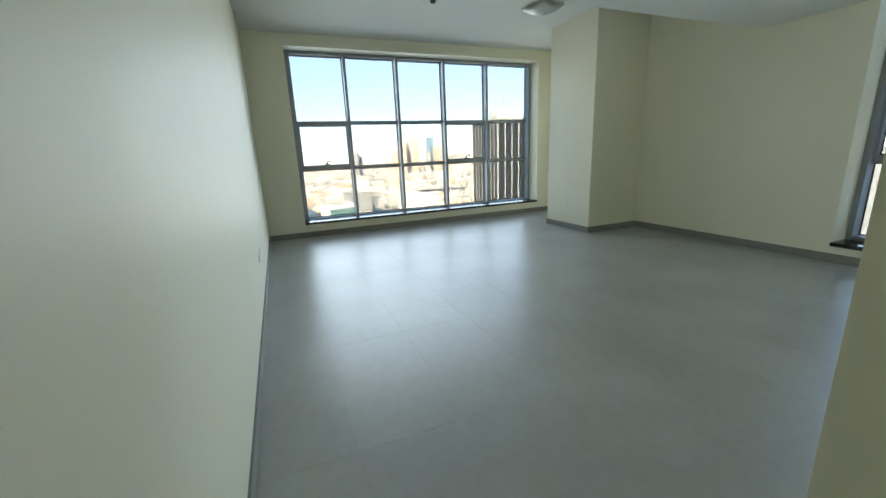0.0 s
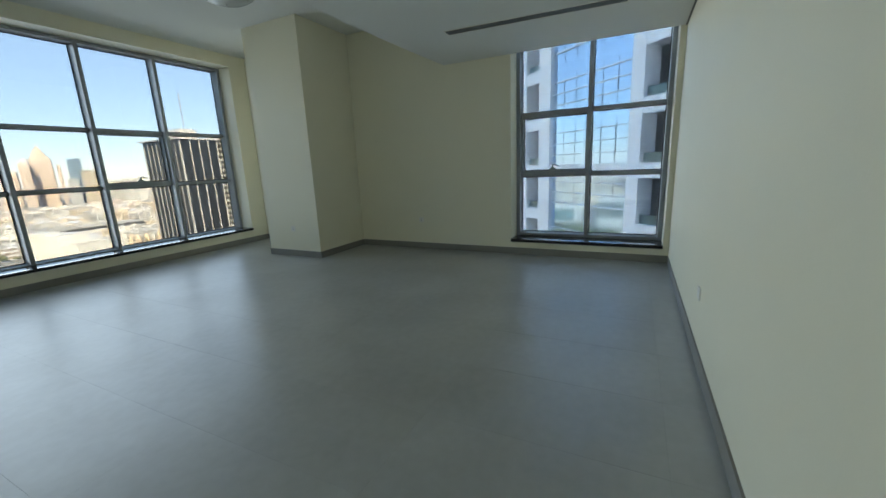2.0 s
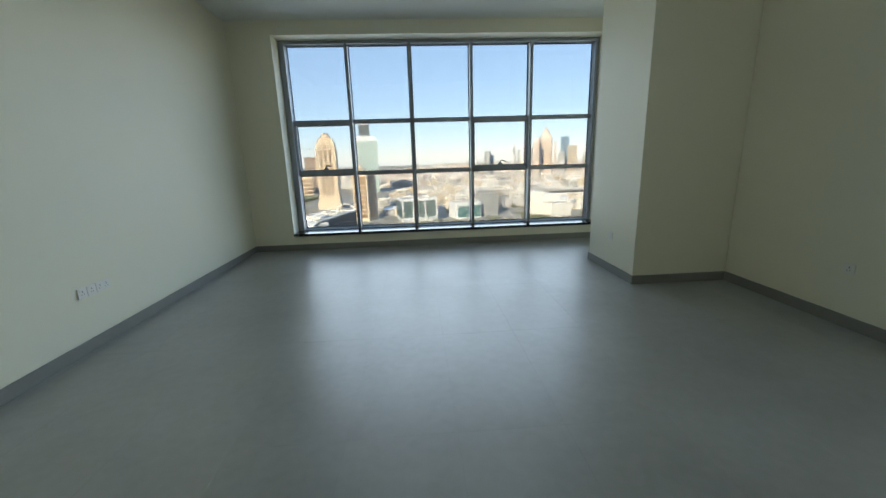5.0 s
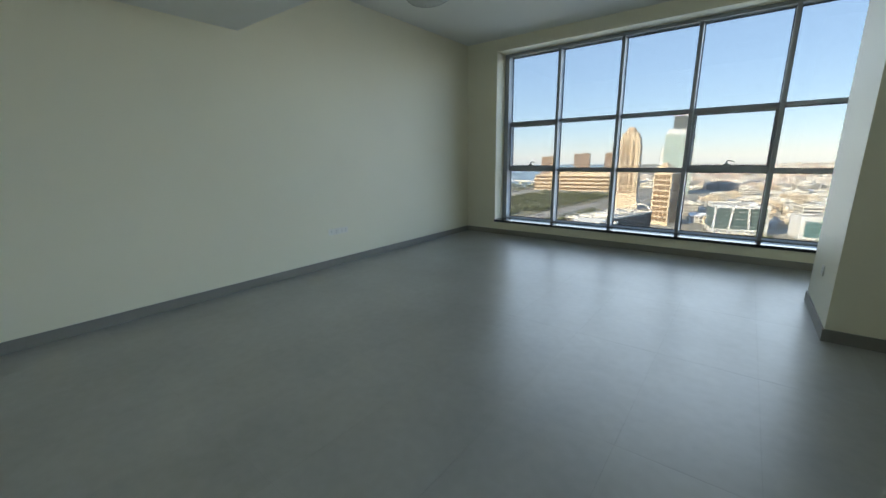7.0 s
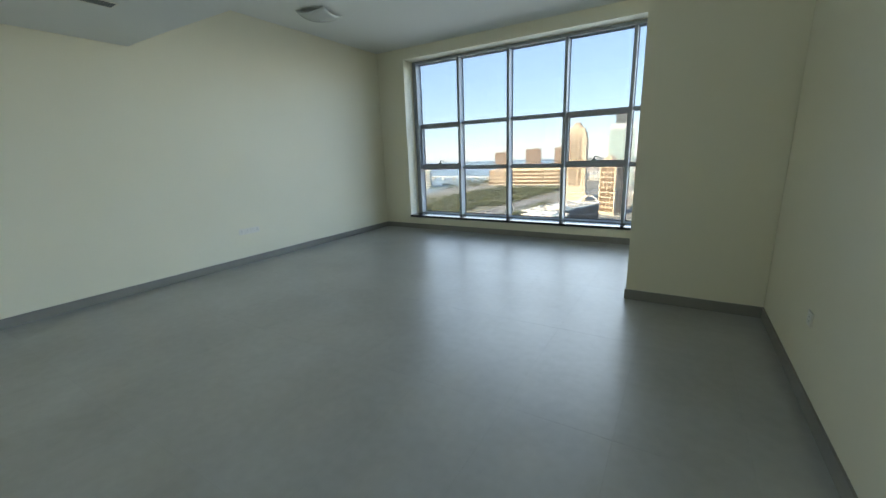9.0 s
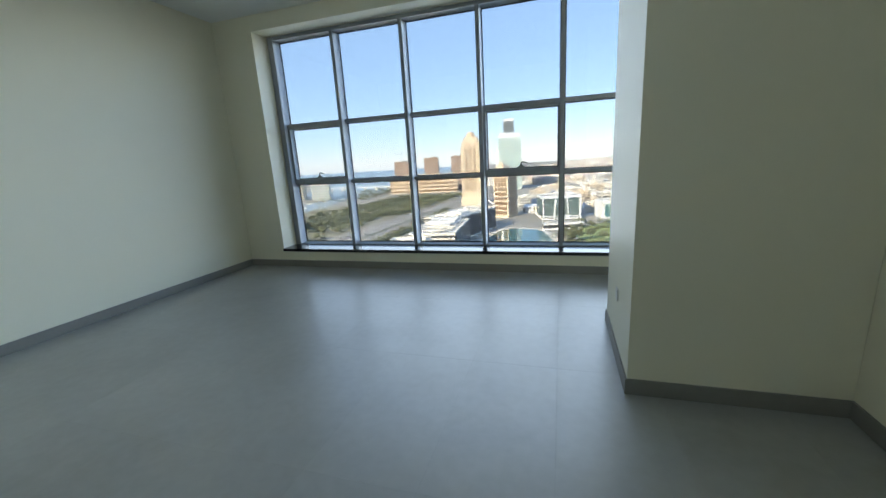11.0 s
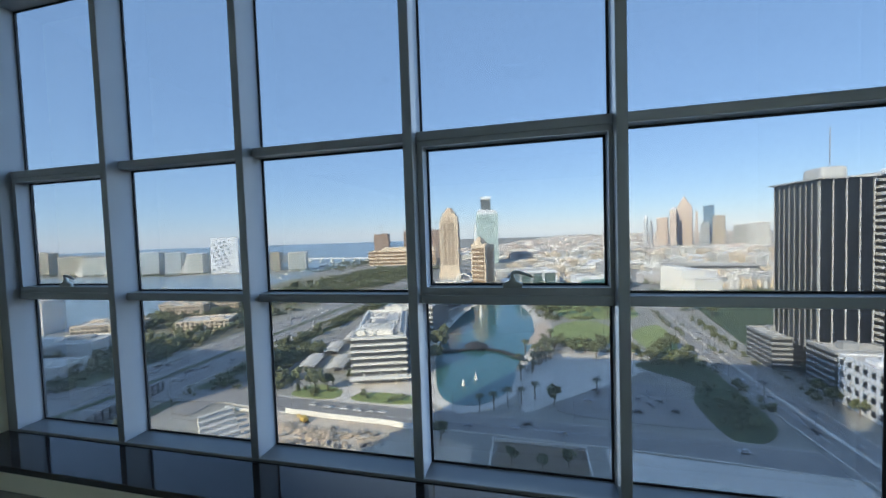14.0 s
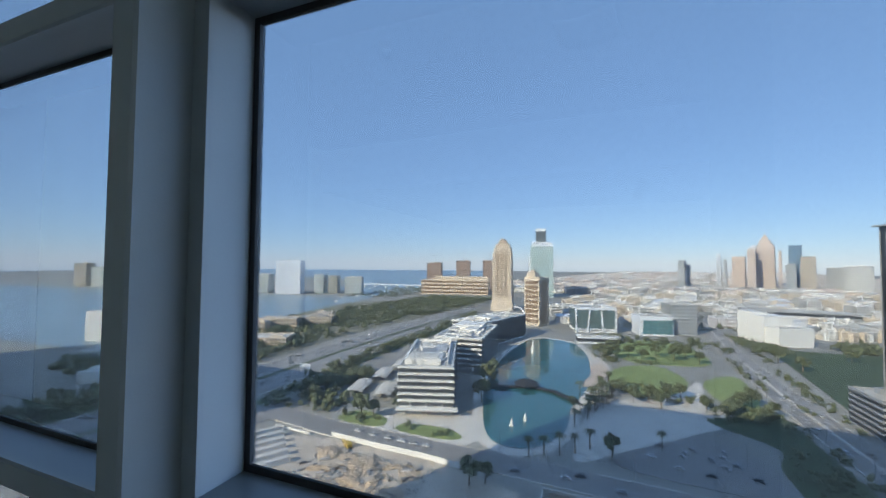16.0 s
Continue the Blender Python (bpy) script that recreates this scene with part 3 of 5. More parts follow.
for off in (-8.7, 8.7):
    ground("kerb", strip([(x, y + off) for x, y in CROSS[1:7]], 0.6, G, 0.5), M_PLAZA, "pale kerb of the cross road", "kerb")
ground("median", strip(HIGHWAY, 5.0, G, 0.5), M_SCRUB, "planted median of the highway", "kerb")
ground("median", strip(AVENUE, 2.2, G, 0.5), M_PLAZA, "pale raised median of the avenue", "kerb")
for k in range(-12, 20):
    y = 186 - 0.1 * k
    lane = thing("lane_mark", "short white painted lane mark", "road marking", "cross road lane marks", bm=boxes((k * 9.0, y - 0.15, G + 0.40, k * 9.0 + 4, y + 0.15, G + 0.43)), mats=M_LINE)


# ---- buildings ----
def building(name, label, x, y, w, d, h, turn, wall, style="bands", storeys=0, pitch=3.8, glaze=None, category="building", top=None, base=None):
    """A block with storeys of glass (bands) or upright strips of glass between piers, a parapet and roof plant. x, y: the middle of the side that faces south."""
    glaze = glaze or M_DARKGL
    b = thing(name, label, category, at=pose(x, y, base or G, 0, 0, turn))
    part("wall", boxes((-w / 2, 0, 0, w / 2, d, h)), wall, b)
    p = min(1.0, w * 0.03)
    part("parapet", boxes((-w / 2 - 0.1, -0.1, h, w / 2 + 0.1, p, h + 1.2), (-w / 2 - 0.1, d - p, h, w / 2 + 0.1, d + 0.1, h + 1.2), (-w / 2 - 0.1, p, h, -w / 2 + p, d - p, h + 1.2), (w / 2 - p, p, h, w / 2 + 0.1, d - p, h + 1.2)), wall, b)
    part("roof", boxes((-w / 2 + p, p, h, w / 2 - p, d - p, h + 0.3)), M_ROOF, b)
    rnd = random.Random(int(abs(x * 7 + y * 13)))
    for _ in range(rnd.randint(1, 3)):
        cw, cd = w * rnd.uniform(0.12, 0.3), d * rnd.uniform(0.12, 0.3)
        cx, cy = rnd.uniform(-w * 0.28, w * 0.28), d * rnd.uniform(0.25, 0.65)
        part("roof_plant", boxes((cx - cw / 2, cy, h + 0.3, cx + cw / 2, cy + cd, h + rnd.uniform(2, 4))), M_GREY if rnd.random() < 0.4 else wall, b)
    n = storeys or max(1, int(h / pitch))
    if style == "bands":
        sh = h / n
        g = 0.18
        me = mesh_of("window", boxes((-w / 2 - g, -g, 0, w / 2 + g, 0.3, sh * 0.5), (-w / 2 - g, 0.3, 0, -w / 2 + 0.3, d - 0.3, sh * 0.5), (w / 2 - 0.3, 0.3, 0, w / 2 + g, d - 0.3, sh * 0.5)), glaze)
        for k in range(n):
            o = new("window", me)
            o.parent, o.location = b, (0, 0, sh * (k + 0.32))
    elif style == "strips":
        count = max(3, int(w / 6.5))
        step = w / count
        me = mesh_of("window", boxes((step * 0.3, -0.25, h * 0.06, step * 0.7, 0.3, h * 0.93)), glaze)
        for k in range(count):
            o = new("window", me)
            o.parent, o.location = b, (-w / 2 + k * step, 0, 0)
        count = max(3, int(d / 8.0))
        step = d / count
        for sx in (-1, 1):
            me = mesh_of("window", boxes((-0.25, step * 0.28, h * 0.06, 0.25, step * 0.72, h * 0.93)), glaze)
            for k in range(count):
                o = new("window", me)
                o.parent, o.location = b, (sx * w / 2, k * step, 0)
    elif style == "grid":
        count = max(2, int(w / 4.2))
        step, sh = w / count, h / n
        me = mesh_of("window", boxes((step * 0.2, -0.12, sh * 0.22, step * 0.8, 0.3, sh * 0.8)), glaze)
        side = max(2, int(d / 4.2))
        st2 = d / side
        me2 = mesh_of("window", boxes((-0.12, st2 * 0.26, sh * 0.3, 0.12, st2 * 0.74, sh * 0.78)), glaze)
        for j in range(n):
            for k in range(count):
                o = new("window", me)
                o.parent, o.location = b, (-w / 2 + k * step, 0, j * sh)
            for k in range(side):
                for sx in (-1, 1):
                    if sx * x < 0 or abs(x) < 60:
                        o = new("window", me2)
                        o.parent, o.location = b, (sx * w / 2, k * st2, j * sh)
    return b


# towers of the middle distance
t1 = thing("high_rise", "slender cream stone tower with a stepped domed crown", "building", at=pose(-157, 768, G, 0, 0, 5))
part("podium", boxes((-22, -5, 0, 22, 37, 13)), M_CREAM, t1, "broad stone podium")
part("base", boxes((-19.6, -1.4, 13, 19.6, 33.4, 26)), M_CREAM, t1, "wide lower storeys")
part("wall", boxes((-18.5, 0, 26, 18.5, 32, 113)), M_CREAM, t1)
part("upper_wall", boxes((-17, 1.2, 113, 17, 30.8, 126)), M_CREAM, t1, "set-back upper storeys")
part("crown", boxes((-13.5, 4.2, 126, 13.5, 28, 133.5)), M_CREAM, t1, "stepped stone crown")
for px in (-18.9, 12.4):
    part("corner_pier", soft_box(px, -0.9, 13, px + 6.5, 5.6, 116, 0.6), M_CREAM, t1, "pale corner pier")
for px in (-5.6, 4.2):
    part("pier", boxes((px, -0.7, 26, px + 1.4, 0.1, 121)), M_CREAM, t1)
bm = bmesh.new()
bmesh.ops.create_cone(bm, cap_ends=True, segments=8, radius1=11, radius2=6, depth=10, matrix=pose(0, 16, 138.5, 0, 0, 22.5))
part("dome", bm, M_TAN, t1, "tan faceted dome")
tall, flank, small = (mesh_of("window", boxes(row), M_GOLDGL) for row in ((-1.15, -0.25, 0, 1.15, 0.3, 2.7), (-0.25, -1.1, 0, 0.25, 1.1, 2.6), (-0.8, -1.15, 0, 0.8, -0.7, 2.4)))
for j in range(23):
    for px in (-9.6, -7.0, -1.5, 1.5, 7.0, 9.6):
        o = new("window", tall)
        o.parent, o.location = t1, (px, 0, 28 + 3.7 * j)
    for px in (-15.6, 15.6):
        if j % 2 == 0:
            o = new("window", small)
            o.parent, o.location = t1, (px, 0, 29 + 3.7 * j)
    for py in (8.5, 12.5, 19.5, 23.5):
        o = new("window", flank)
        o.parent, o.location = t1, (18.5, py, 28 + 3.7 * j)
for j in range(2):
    for px in (-9.6, -1.5, 1.5, 9.6):
        o = new("window", tall)
        o.parent, o.location = t1, (px, 1.2, 115 + 4.6 * j)
for px in (-7, 0, 7):
    o = new("window", tall)
    o.parent, o.location = t1, (px, 4.2, 128.5)
for k in range(9):
    part("cornice", boxes((-12.3, -0.5, 30.9 + 9.2 * k, 12.3, 0.1, 31.8 + 9.2 * k)), M_CREAM, t1)
t2 = building("high_rise", "pale green glass tower with a curved white top", -116, 1118, 62, 40, 142, 10, material("pale_green_cladding", (0.62, 0.69, 0.66), 0.4, vary=0.08, scale=0.1, fine=2, bump=0.0), "bands", 30, glaze=material("pale_green_glass", (0.22, 0.33, 0.32), 0.3, vary=0.12, scale=0.2, fine=1.5, bump=0.0))
bm = boxes((-31, 0, 143, 31, 38, 156))
for v in bm.verts:
    if v.co.z > 150 and abs(v.co.x) > 20:
        v.co.x *= 0.8
        v.co.z -= 2 if v.co.x > 0 else 0
part("crown", bm, M_PANEL, t2, "plain white tapered top storey")
part("side_wing", boxes((-38, 8, 0, -31, 34, 112)), M_PANEL, t2, "lower white side wing")
part("mast_block", boxes((-16, 8, 154, 12, 30, 186)), material("dark_grey_cladding", (0.13, 0.145, 0.15), 0.5, vary=0.1, scale=0.1, fine=1, bump=0.0), t2, "dark block above the roof")
part("cap", boxes((-16.5, 7.5, 186, 12.5, 30.5, 193)), M_PANEL, t2)
t3 = building("high_rise", "tan stone office block with tall dark windows", -77, 602, 26, 28, 72, -24, M_CREAM, "none")
pane3 = mesh_of("window", boxes((-2.2, -0.3, 0, 2.2, 0.2, 5.2)), M_GOLDGL)
for j in range(9):
    for px in (-8.4, -2.8, 2.8, 8.4):
        o = new("window", pane3)
        o.parent, o.location = t3, (px, 0, 5 + 7.2 * j)
part("flank_glass", boxes((12.8, 5, 4, 13.3, 22, 69)), M_GOLDGL, t3, "dark bronze glazed flank")
for k in range(4):
    part("mullion", boxes((13.0, 8 + 3.6 * k, 4, 13.6, 8.7 + 3.6 * k, 69)), M_CREAM, t3)
part("crown", boxes((-9, 1, 72, 5, 16, 79)), M_CREAM, t3, "raised corner crown")
bm = bmesh.new()
bmesh.ops.create_cone(bm, cap_ends=True, segments=4, radius1=8.5, radius2=2.0, depth=6, matrix=pose(-2, 8.5, 82, 0, 0, 45))
part("cap", bm, M_TAN, t3, "small tan pyramid roof")
portal = building("office_building", "glass office block framed by white portals", 13, 578, 54, 44, 33, 14, M_PANEL, "none")
part("glass_front", boxes((-25.5, -0.5, 5, 25.5, -0.02, 30)), M_GREENGL, portal, "dark glazed front")
part("glass_side", boxes((-27.4, 2, 5, -27.02, 42, 30)), M_GREENGL, portal, "dark glazed flank")
for px, lean in ((-26.5, 0), (-10, 3), (8, -3), (25.5, 0)):
    bm = boxes((px - 1, -2.2, 0, px + 1, -0.5, 33))
    for v in bm.verts:
        v.co.x += lean * (v.co.z / 33 - 0.5)
    part("portal_post", bm, M_PANEL, portal, "slanted white portal post")
for z in (4.0, 31.0):
    part("portal_beam", boxes((-27.5, -2.4, z, 26.5, -0.5, z + 2)), M_PANEL, portal)
for k in range(5):
    part("floor_line", boxes((-25.4, -0.7, 9 + 4.4 * k, 25.4, -0.5, 9.5 + 4.4 * k)), M_PALE, portal)
green = building("office_building", "white office block with a teal glass front", 87, 586, 42, 30, 24, 14, M_PANEL, "none")
part("glass_front", boxes((-17, -0.4, 2.5, 20.5, -0.02, 20)), material("teal_glass", (0.05, 0.16, 0.17), 0.15, vary=0.2, scale=0.2, fine=1.5, bump=0.0), green, "teal glazed front")
for k in range(4):
    part("floor_line", boxes((-17, -0.6, 5.8 + 4.0 * k, 20.5, -0.4, 6.2 + 4.0 * k)), M_PALE, green)
for k in range(7):
    part("mullion", boxes((-17 + 6.1 * k, -0.55, 2.5, -16.7 + 6.1 * k, -0.4, 20)), M_PALE, green)
building("office_building", "pale office block with window rows", 122, 606, 34, 28, 40, 14, M_PALE, "bands", 9, glaze=M_FARGL)
hotel = building("hotel", "long cream waterfront hotel", -372, 1100, 205, 40, 42, 8, M_CREAM, "bands", 4, glaze=M_GOLDGL)
part("gallery", boxes((-60, 4, 42, 102, 30, 54)), M_CREAM, hotel, "raised roof gallery")
for x, y, w, h in ((-457, 1150, 46, 94), (-372, 1190, 44, 101), (-290, 1200, 36, 102)):
    tw = building("unfinished_tower", "brown concrete tower under construction", x, y, w, 34, h, 12, M_RED, "grid", 12, glaze=M_GOLDGL)
    part("crane_mast", boxes((-0.6, 17.4, h, 0.6, 18.6, h + 30)), M_GREY, tw)
    part("crane_jib", boxes((-22, 17.6, h + 24, 10, 18.4, h + 25)), M_GREY, tw)
# near offices by the lake
def roof_clutter(b, w, d, h, seed):
    """Ducts, tanks and louvred housings on a flat roof."""
    rp = random.Random(seed)
    for mat, count in ((M_WHITE, 46), (M_GREY, 34), (M_ROOF, 34)):
        bm = bmesh.new()
        for _ in range(count):
            px, py = rp.uniform(-w * 0.44, w * 0.36), rp.uniform(3, d - 7)
            box(bm, px, py, h + 0.3, px + rp.uniform(0.8, 3), py + rp.uniform(0.8, 4), h + 0.9 + rp.uniform(0.4, 2.2))
        part("roof_plant", bm, mat, b)
    for k in range(3):
        part("duct", soft_box(-w * 0.36, d * (0.12 + 0.26 * k), h + 0.9, w * 0.3, d * (0.12 + 0.26 * k) + 1.6, h + 2.6, 0.4, 2), M_WHITE, b, "long white roof duct")


office = building("office_building", "grey office slab with white floor edges", -93, 229, 34, 84, 28.5, 18, M_PALE, "bands", 7, glaze=material("grey_reflecting_glass", (0.075, 0.08, 0.085), 0.25, vary=0.25, scale=0.3, fine=1.5, bump=0.0, per_object=0.3, spec=0.5))
for k in range(8):
    part("floor_edge", boxes((-17.8, -0.9, 28.5 * k / 7 + (1.2 if k == 0 else 0) - 0.4, 17.8, 0.4, 28.5 * k / 7 + 0.5)), M_WHITE, office, "white floor edge")
part("penthouse", boxes((-14.5, 7, 28.8, 9, 25, 32.2)), M_WHITE, office, "low white rooftop storey")
part("roof_frame", boxes((-15.2, 26, 28.8, -14.4, 78, 31.5), (12.5, 8, 28.8, 13.3, 78, 31.5), (-14.4, 77.2, 28.8, 12.5, 78, 31.5)), M_WHITE, office, "pale rooftop screen")
for k in range(6):
    part("louvre", boxes((-12.5, 8.4 + 2.7 * k, 32.2, 7, 9.6 + 2.7 * k, 32.9)), M_PALE, office, "pale rooftop louvre")
roof_clutter(office, 30, 80, 28.5, 31)
part("side_wall", boxes((17.2, 3, 0, 17.8, 84, 28)), M_DARKGL, office, "dark glazed flank")
for k in range(3):
    part("column", boxes((-10 + 10 * k, -1.6, 0, -9.2 + 10 * k, -0.9, 7)), M_WHITE, office)
part("entrance_roof", boxes((-17.8, -6, 4.2, 20, -0.9, 4.9)), M_WHITE, office, "flat white entrance roof")
middle = building("office_building", "grey office block with a dark glazed flank", -103, 322, 42, 84, 29, 4, M_WHITE, "bands", 7, glaze=M_DARKGL)
part("side_wall", boxes((20.9, 2, 3, 21.6, 82, 28.6)), M_DARKGL, middle, "dark glazed flank")
for k in range(6):
    part("floor_line", boxes((21.6, 2, 4 + 4.1 * k, 21.75, 82, 4.5 + 4.1 * k)), M_GREY, middle)
part("penthouse", boxes((-15, 46, 29.3, 12, 74, 33.5)), M_WHITE, middle, "low white rooftop storey")
roof_clutter(middle, 40, 80, 29, 32)
rear = building("office_building", "dark glazed office block beside the lake", -126, 426, 42, 104, 27, -17, M_WHITE, "bands", 6)
part("side_wall", boxes((20.9, 2, 2, 21.6, 102, 26.4)), M_DARKGL, rear, "dark glazed flank")
for k in range(12):
    part("flank_mullion", boxes((21.6, 8 + 8 * k, 2, 21.85, 8.5 + 8 * k, 26.4)), M_GREY, rear)
roof_clutter(rear, 40, 100, 27, 33)
bm = bmesh.new()
inner, outer = ([bm.verts.new((8 + 13 * math.cos(math.pi * i / 14) * f, 103, 27 + 10 * math.sin(math.pi * i / 14) * f)) for i in range(15)] for f in (0.86, 1.0))
for i in range(14):
    bm.faces.new((inner[i], inner[i + 1], outer[i + 1], outer[i]))
bm.normal_update()
bmesh.ops.solidify(bm, geom=bm.faces[:], thickness=1.5)
part("arch", bm, M_WHITE, rear, "white roof arch")
# car-park canopies
for k in range(2):
    for j in range(3):
        c = thing("canopy", "pale curved car-park canopy on posts", "canopy", "car park canopies", at=pose(-131 - 22 * k, 240 + 34 * j, G, 0, 0, 15))
        bm = bmesh.new()
        rows = [[bm.verts.new((-6 + 12 * i / 8, y, 3.2 + 1.3 * math.sin(math.pi * i / 8))) for i in range(9)] for y in (0, 28)]
        for i in range(8):
            bm.faces.new((rows[0][i], rows[0][i + 1], rows[1][i + 1], rows[1][i]))
        bm.normal_update()
        bmesh.ops.solidify(bm, geom=bm.faces[:], thickness=0.25)
        part("roof", bm, M_ROOF, c)
        for px, py in ((-5, 1), (5, 1), (-5, 27), (5, 27)):
            part("post", boxes((px - 0.15, py - 0.15, 0, px + 0.15, py + 0.15, 3.6)), M_GREY, c)
# right-hand side: striped dark tower with its podium
M_BLACKGL = material("black_curtain_glass", (0.014, 0.016, 0.02), 0.2, vary=0.3, scale=0.1, fine=1, bump=0.0, spec=0.3)
dark = building("high_rise", "dark glass tower with pale grey upright fins", 172.5, 266, 25, 42, 115, 0, M_BLACKGL, "none")
for k in range(5):
    part("fin", boxes((-12.8 + k * 6.2, -0.6, 18, -12.3 + k * 6.2, 0.0, 116)), M_PALE, dark, "pale grey upright fin")
for k in range(9):
    part("fin", boxes((-13.0, 0.5 + k * 5.1, 18, -12.5, 0.85 + k * 5.1, 116)), M_GREY, dark, "pale grey upright fin")
for k in range(4):
    part("glass_strip", boxes((-12.62, 1.6 + k * 10.2, 18, -12.5, 5.1 + k * 10.2, 114)), M_DARKGL, dark)
part("roof_slab", boxes((-15, -2, 116.4, 14, 44, 117.3)), M_PALE, dark, "thin overhanging roof slab")
part("roof_drum", soft_box(-6, 9, 117.3, 7, 27, 124.5, 2.2, 3), M_PALE, dark)
part("antenna", boxes((1.8, 16, 126, 2.2, 16.4, 148)), M_GREY, dark)
building("parking_garage", "grey parking podium with open decks", 160, 288, 22, 30, 20, 0, M_GREY, "bands", 6, 3.4)
building("parking_garage", "grey parking podium with open decks", 170, 246, 30, 22, 24, 0, M_GREY, "bands", 7, 3.4)
building("apartment_block", "white low block with square window openings", 167, 214, 26, 29, 24, 0, M_PANEL, "grid", 4)
building("high_rise", "white tower with banded window strips", 206, 262, 34, 30, 118, 0, M_PANEL, "bands", 32)
white = building("apartment_block", "stepped white apartment block with small windows", 226, 568, 40, 20, 20, 23, M_WHITE, "none")
part("main_block", boxes((-21, 20, 0, 15, 60, 32)), M_WHITE, white, "taller white rear block")
part("tower_block", boxes((-21, 34, 32, -4, 60, 36)), M_WHITE, white)
part("link_block", boxes((15, 24, 0, 34, 58, 26)), M_PANEL, white)
front_window = mesh_of("window", boxes((-0.9, -0.12, 0, 0.9, 0.2, 1.7)), M_PALE)
flank_window = mesh_of("window", boxes((-0.12, -0.9, 0, 0.2, 0.9, 1.7)), M_PALE)
for j in range(5):
    for k in range(7):
        o = new("window", front_window)
        o.parent, o.location = white, (-16 + 5.3 * k, 0, 2.4 + 3.7 * j)
for j in range(8):
    for k in range(6):
        o = new("window", flank_window)
        o.parent, o.location = white, (-21, 24 + 6.2 * k, 3 + 3.8 * j)
building("apartment_block", "long low white block with a flat roof", 262, 700, 74, 26, 17, 20, M_WHITE, "bands", 3, glaze=M_BRONZE)
building("apartment_block", "small white block beside the avenue", 196, 690, 30, 26, 15, 14, M_PANEL, "bands", 3, glaze=M_BRONZE)
stadium = building("stand", "long low hall with a pale sloping roof", 330, 820, 150, 40, 16, -8, M_GREY, "bands", 2)
# across the bay
for x, y, w, h, mat, label in ((-1565, 855, 58, 171, M_PALE, "tall slender tower on the island"), (-1722, 832, 60, 84, M_CREAM, "pale sand-coloured apartment block on the island"),
                               (-1639, 844, 60, 70, M_WHITE, "pale sand-coloured apartment block on the island"), (-1489, 866, 96, 69, M_CREAM, "low pale apartment block on the island"),
                               (-1122, 849, 78, 57, M_WHITE, "white terraced block on the island"), (-1040, 861, 68, 63, M_PANEL, "white terraced block on the island"),
                               (-968, 871, 55, 61, M_PANEL, "white framed gateway block on the island"), (-905, 881, 54, 56, M_WHITE, "white terraced block on the island"),
                               (-816, 893, 96, 97, M_PANEL, "white perforated cube block on the island"), (-742, 940, 38, 56, M_WHITE, "pale apartment block on the island"),
                               (-700, 950, 32, 52, M_CREAM, "cream apartment block on the island"), (-636, 960, 66, 50, M_WHITE, "low pale block on the island"),
                               (-1225, 850, 90, 52, M_WHITE, "white terraced block on the island"), (-1320, 850, 90, 56, M_CREAM, "pale apartment block on the island")):
    blk = building("waterfront_block", label, x, y, w * 0.74, 40, h, 22, mat, "none" if "perforated" in label else "bands", max(3, int(h / 7)), glaze=M_FARGL if h > 80 else M_GREENGL)
    if "terraced" in label:
        for k in range(4):
            part("terrace", boxes((-w * 0.37 - 5 * (4 - k), 4, 0, -w * 0.37 - 5 * (3 - k), 36, h * (0.25 + 0.18 * k))), M_WHITE, blk)
    if "perforated" in label:
        for k in range(46):
            part("opening", boxes((-w * 0.37 + 3 + (k * 23) % 44, -0.4, 10 + (k * 17) % 78, -w * 0.37 + 8 + (k * 23) % 44, 0.1, 14 + (k * 17) % 78)), M_FARGL, blk)
# skyline to the right
for x, y, w, h, mat, label in ((310, 1560, 24, 108, M_PALE, "grey glass tower of a distant pair"), (334, 1597, 19, 92, M_PALE, "grey glass tower of a distant pair"),
                               (439, 1634, 15, 130, M_PANEL, "thin white tower on the skyline"), (444, 1581, 10, 110, M_PALE, "thin glass tower on the skyline"),
                               (492, 1618, 42, 122, M_PINK, "red-brown tower block on the skyline"), (512, 1565, 25, 146, M_PINK, "stepped tan tower on the skyline"),
                               (528, 1602, 13, 158, M_PANEL, "thin white tower on the skyline"), (575, 1639, 58, 160, M_PINK, "bulky tan tower with a pointed crown"),
                               (596, 1586, 9, 140, M_PINK, "slim tan tower on the skyline"), (650, 1623, 38, 160, M_BLUEGL, "dark blue glass tower on the skyline"),
                               (617, 1570, 30, 96, M_PALE, "low blue glass tower on the skyline"), (676, 1607, 44, 122, M_CREAM, "cream tower with plain stone walls"),
                               (762, 1644, 50, 86, M_PALE, "broad grey block on the skyline"), (792, 1591, 74, 92, M_WHITE, "broad white block on the skyline")):
    sk = building("high_rise", label, x, y, w * 0.86, min(26, w * 1.0), h, -24, mat, "strips" if mat in (M_PANEL, M_PINK) else "bands", max(6, int(h / 7)), glaze=M_BRONZE if mat is M_PINK else M_FARGL)
    if "pointed" in label:
        part("crown", boxes((-20, 2, h, 20, 24, h + 9), (-16, 4, h + 9, 14, 22, h + 20), (-11, 6, h + 20, 8, 20, h + 30), (-6, 9, h + 30, 3, 17, h + 38), (-2, 11, h + 38, 0, 13, h + 48)), mat, sk, "stepped pointed crown")


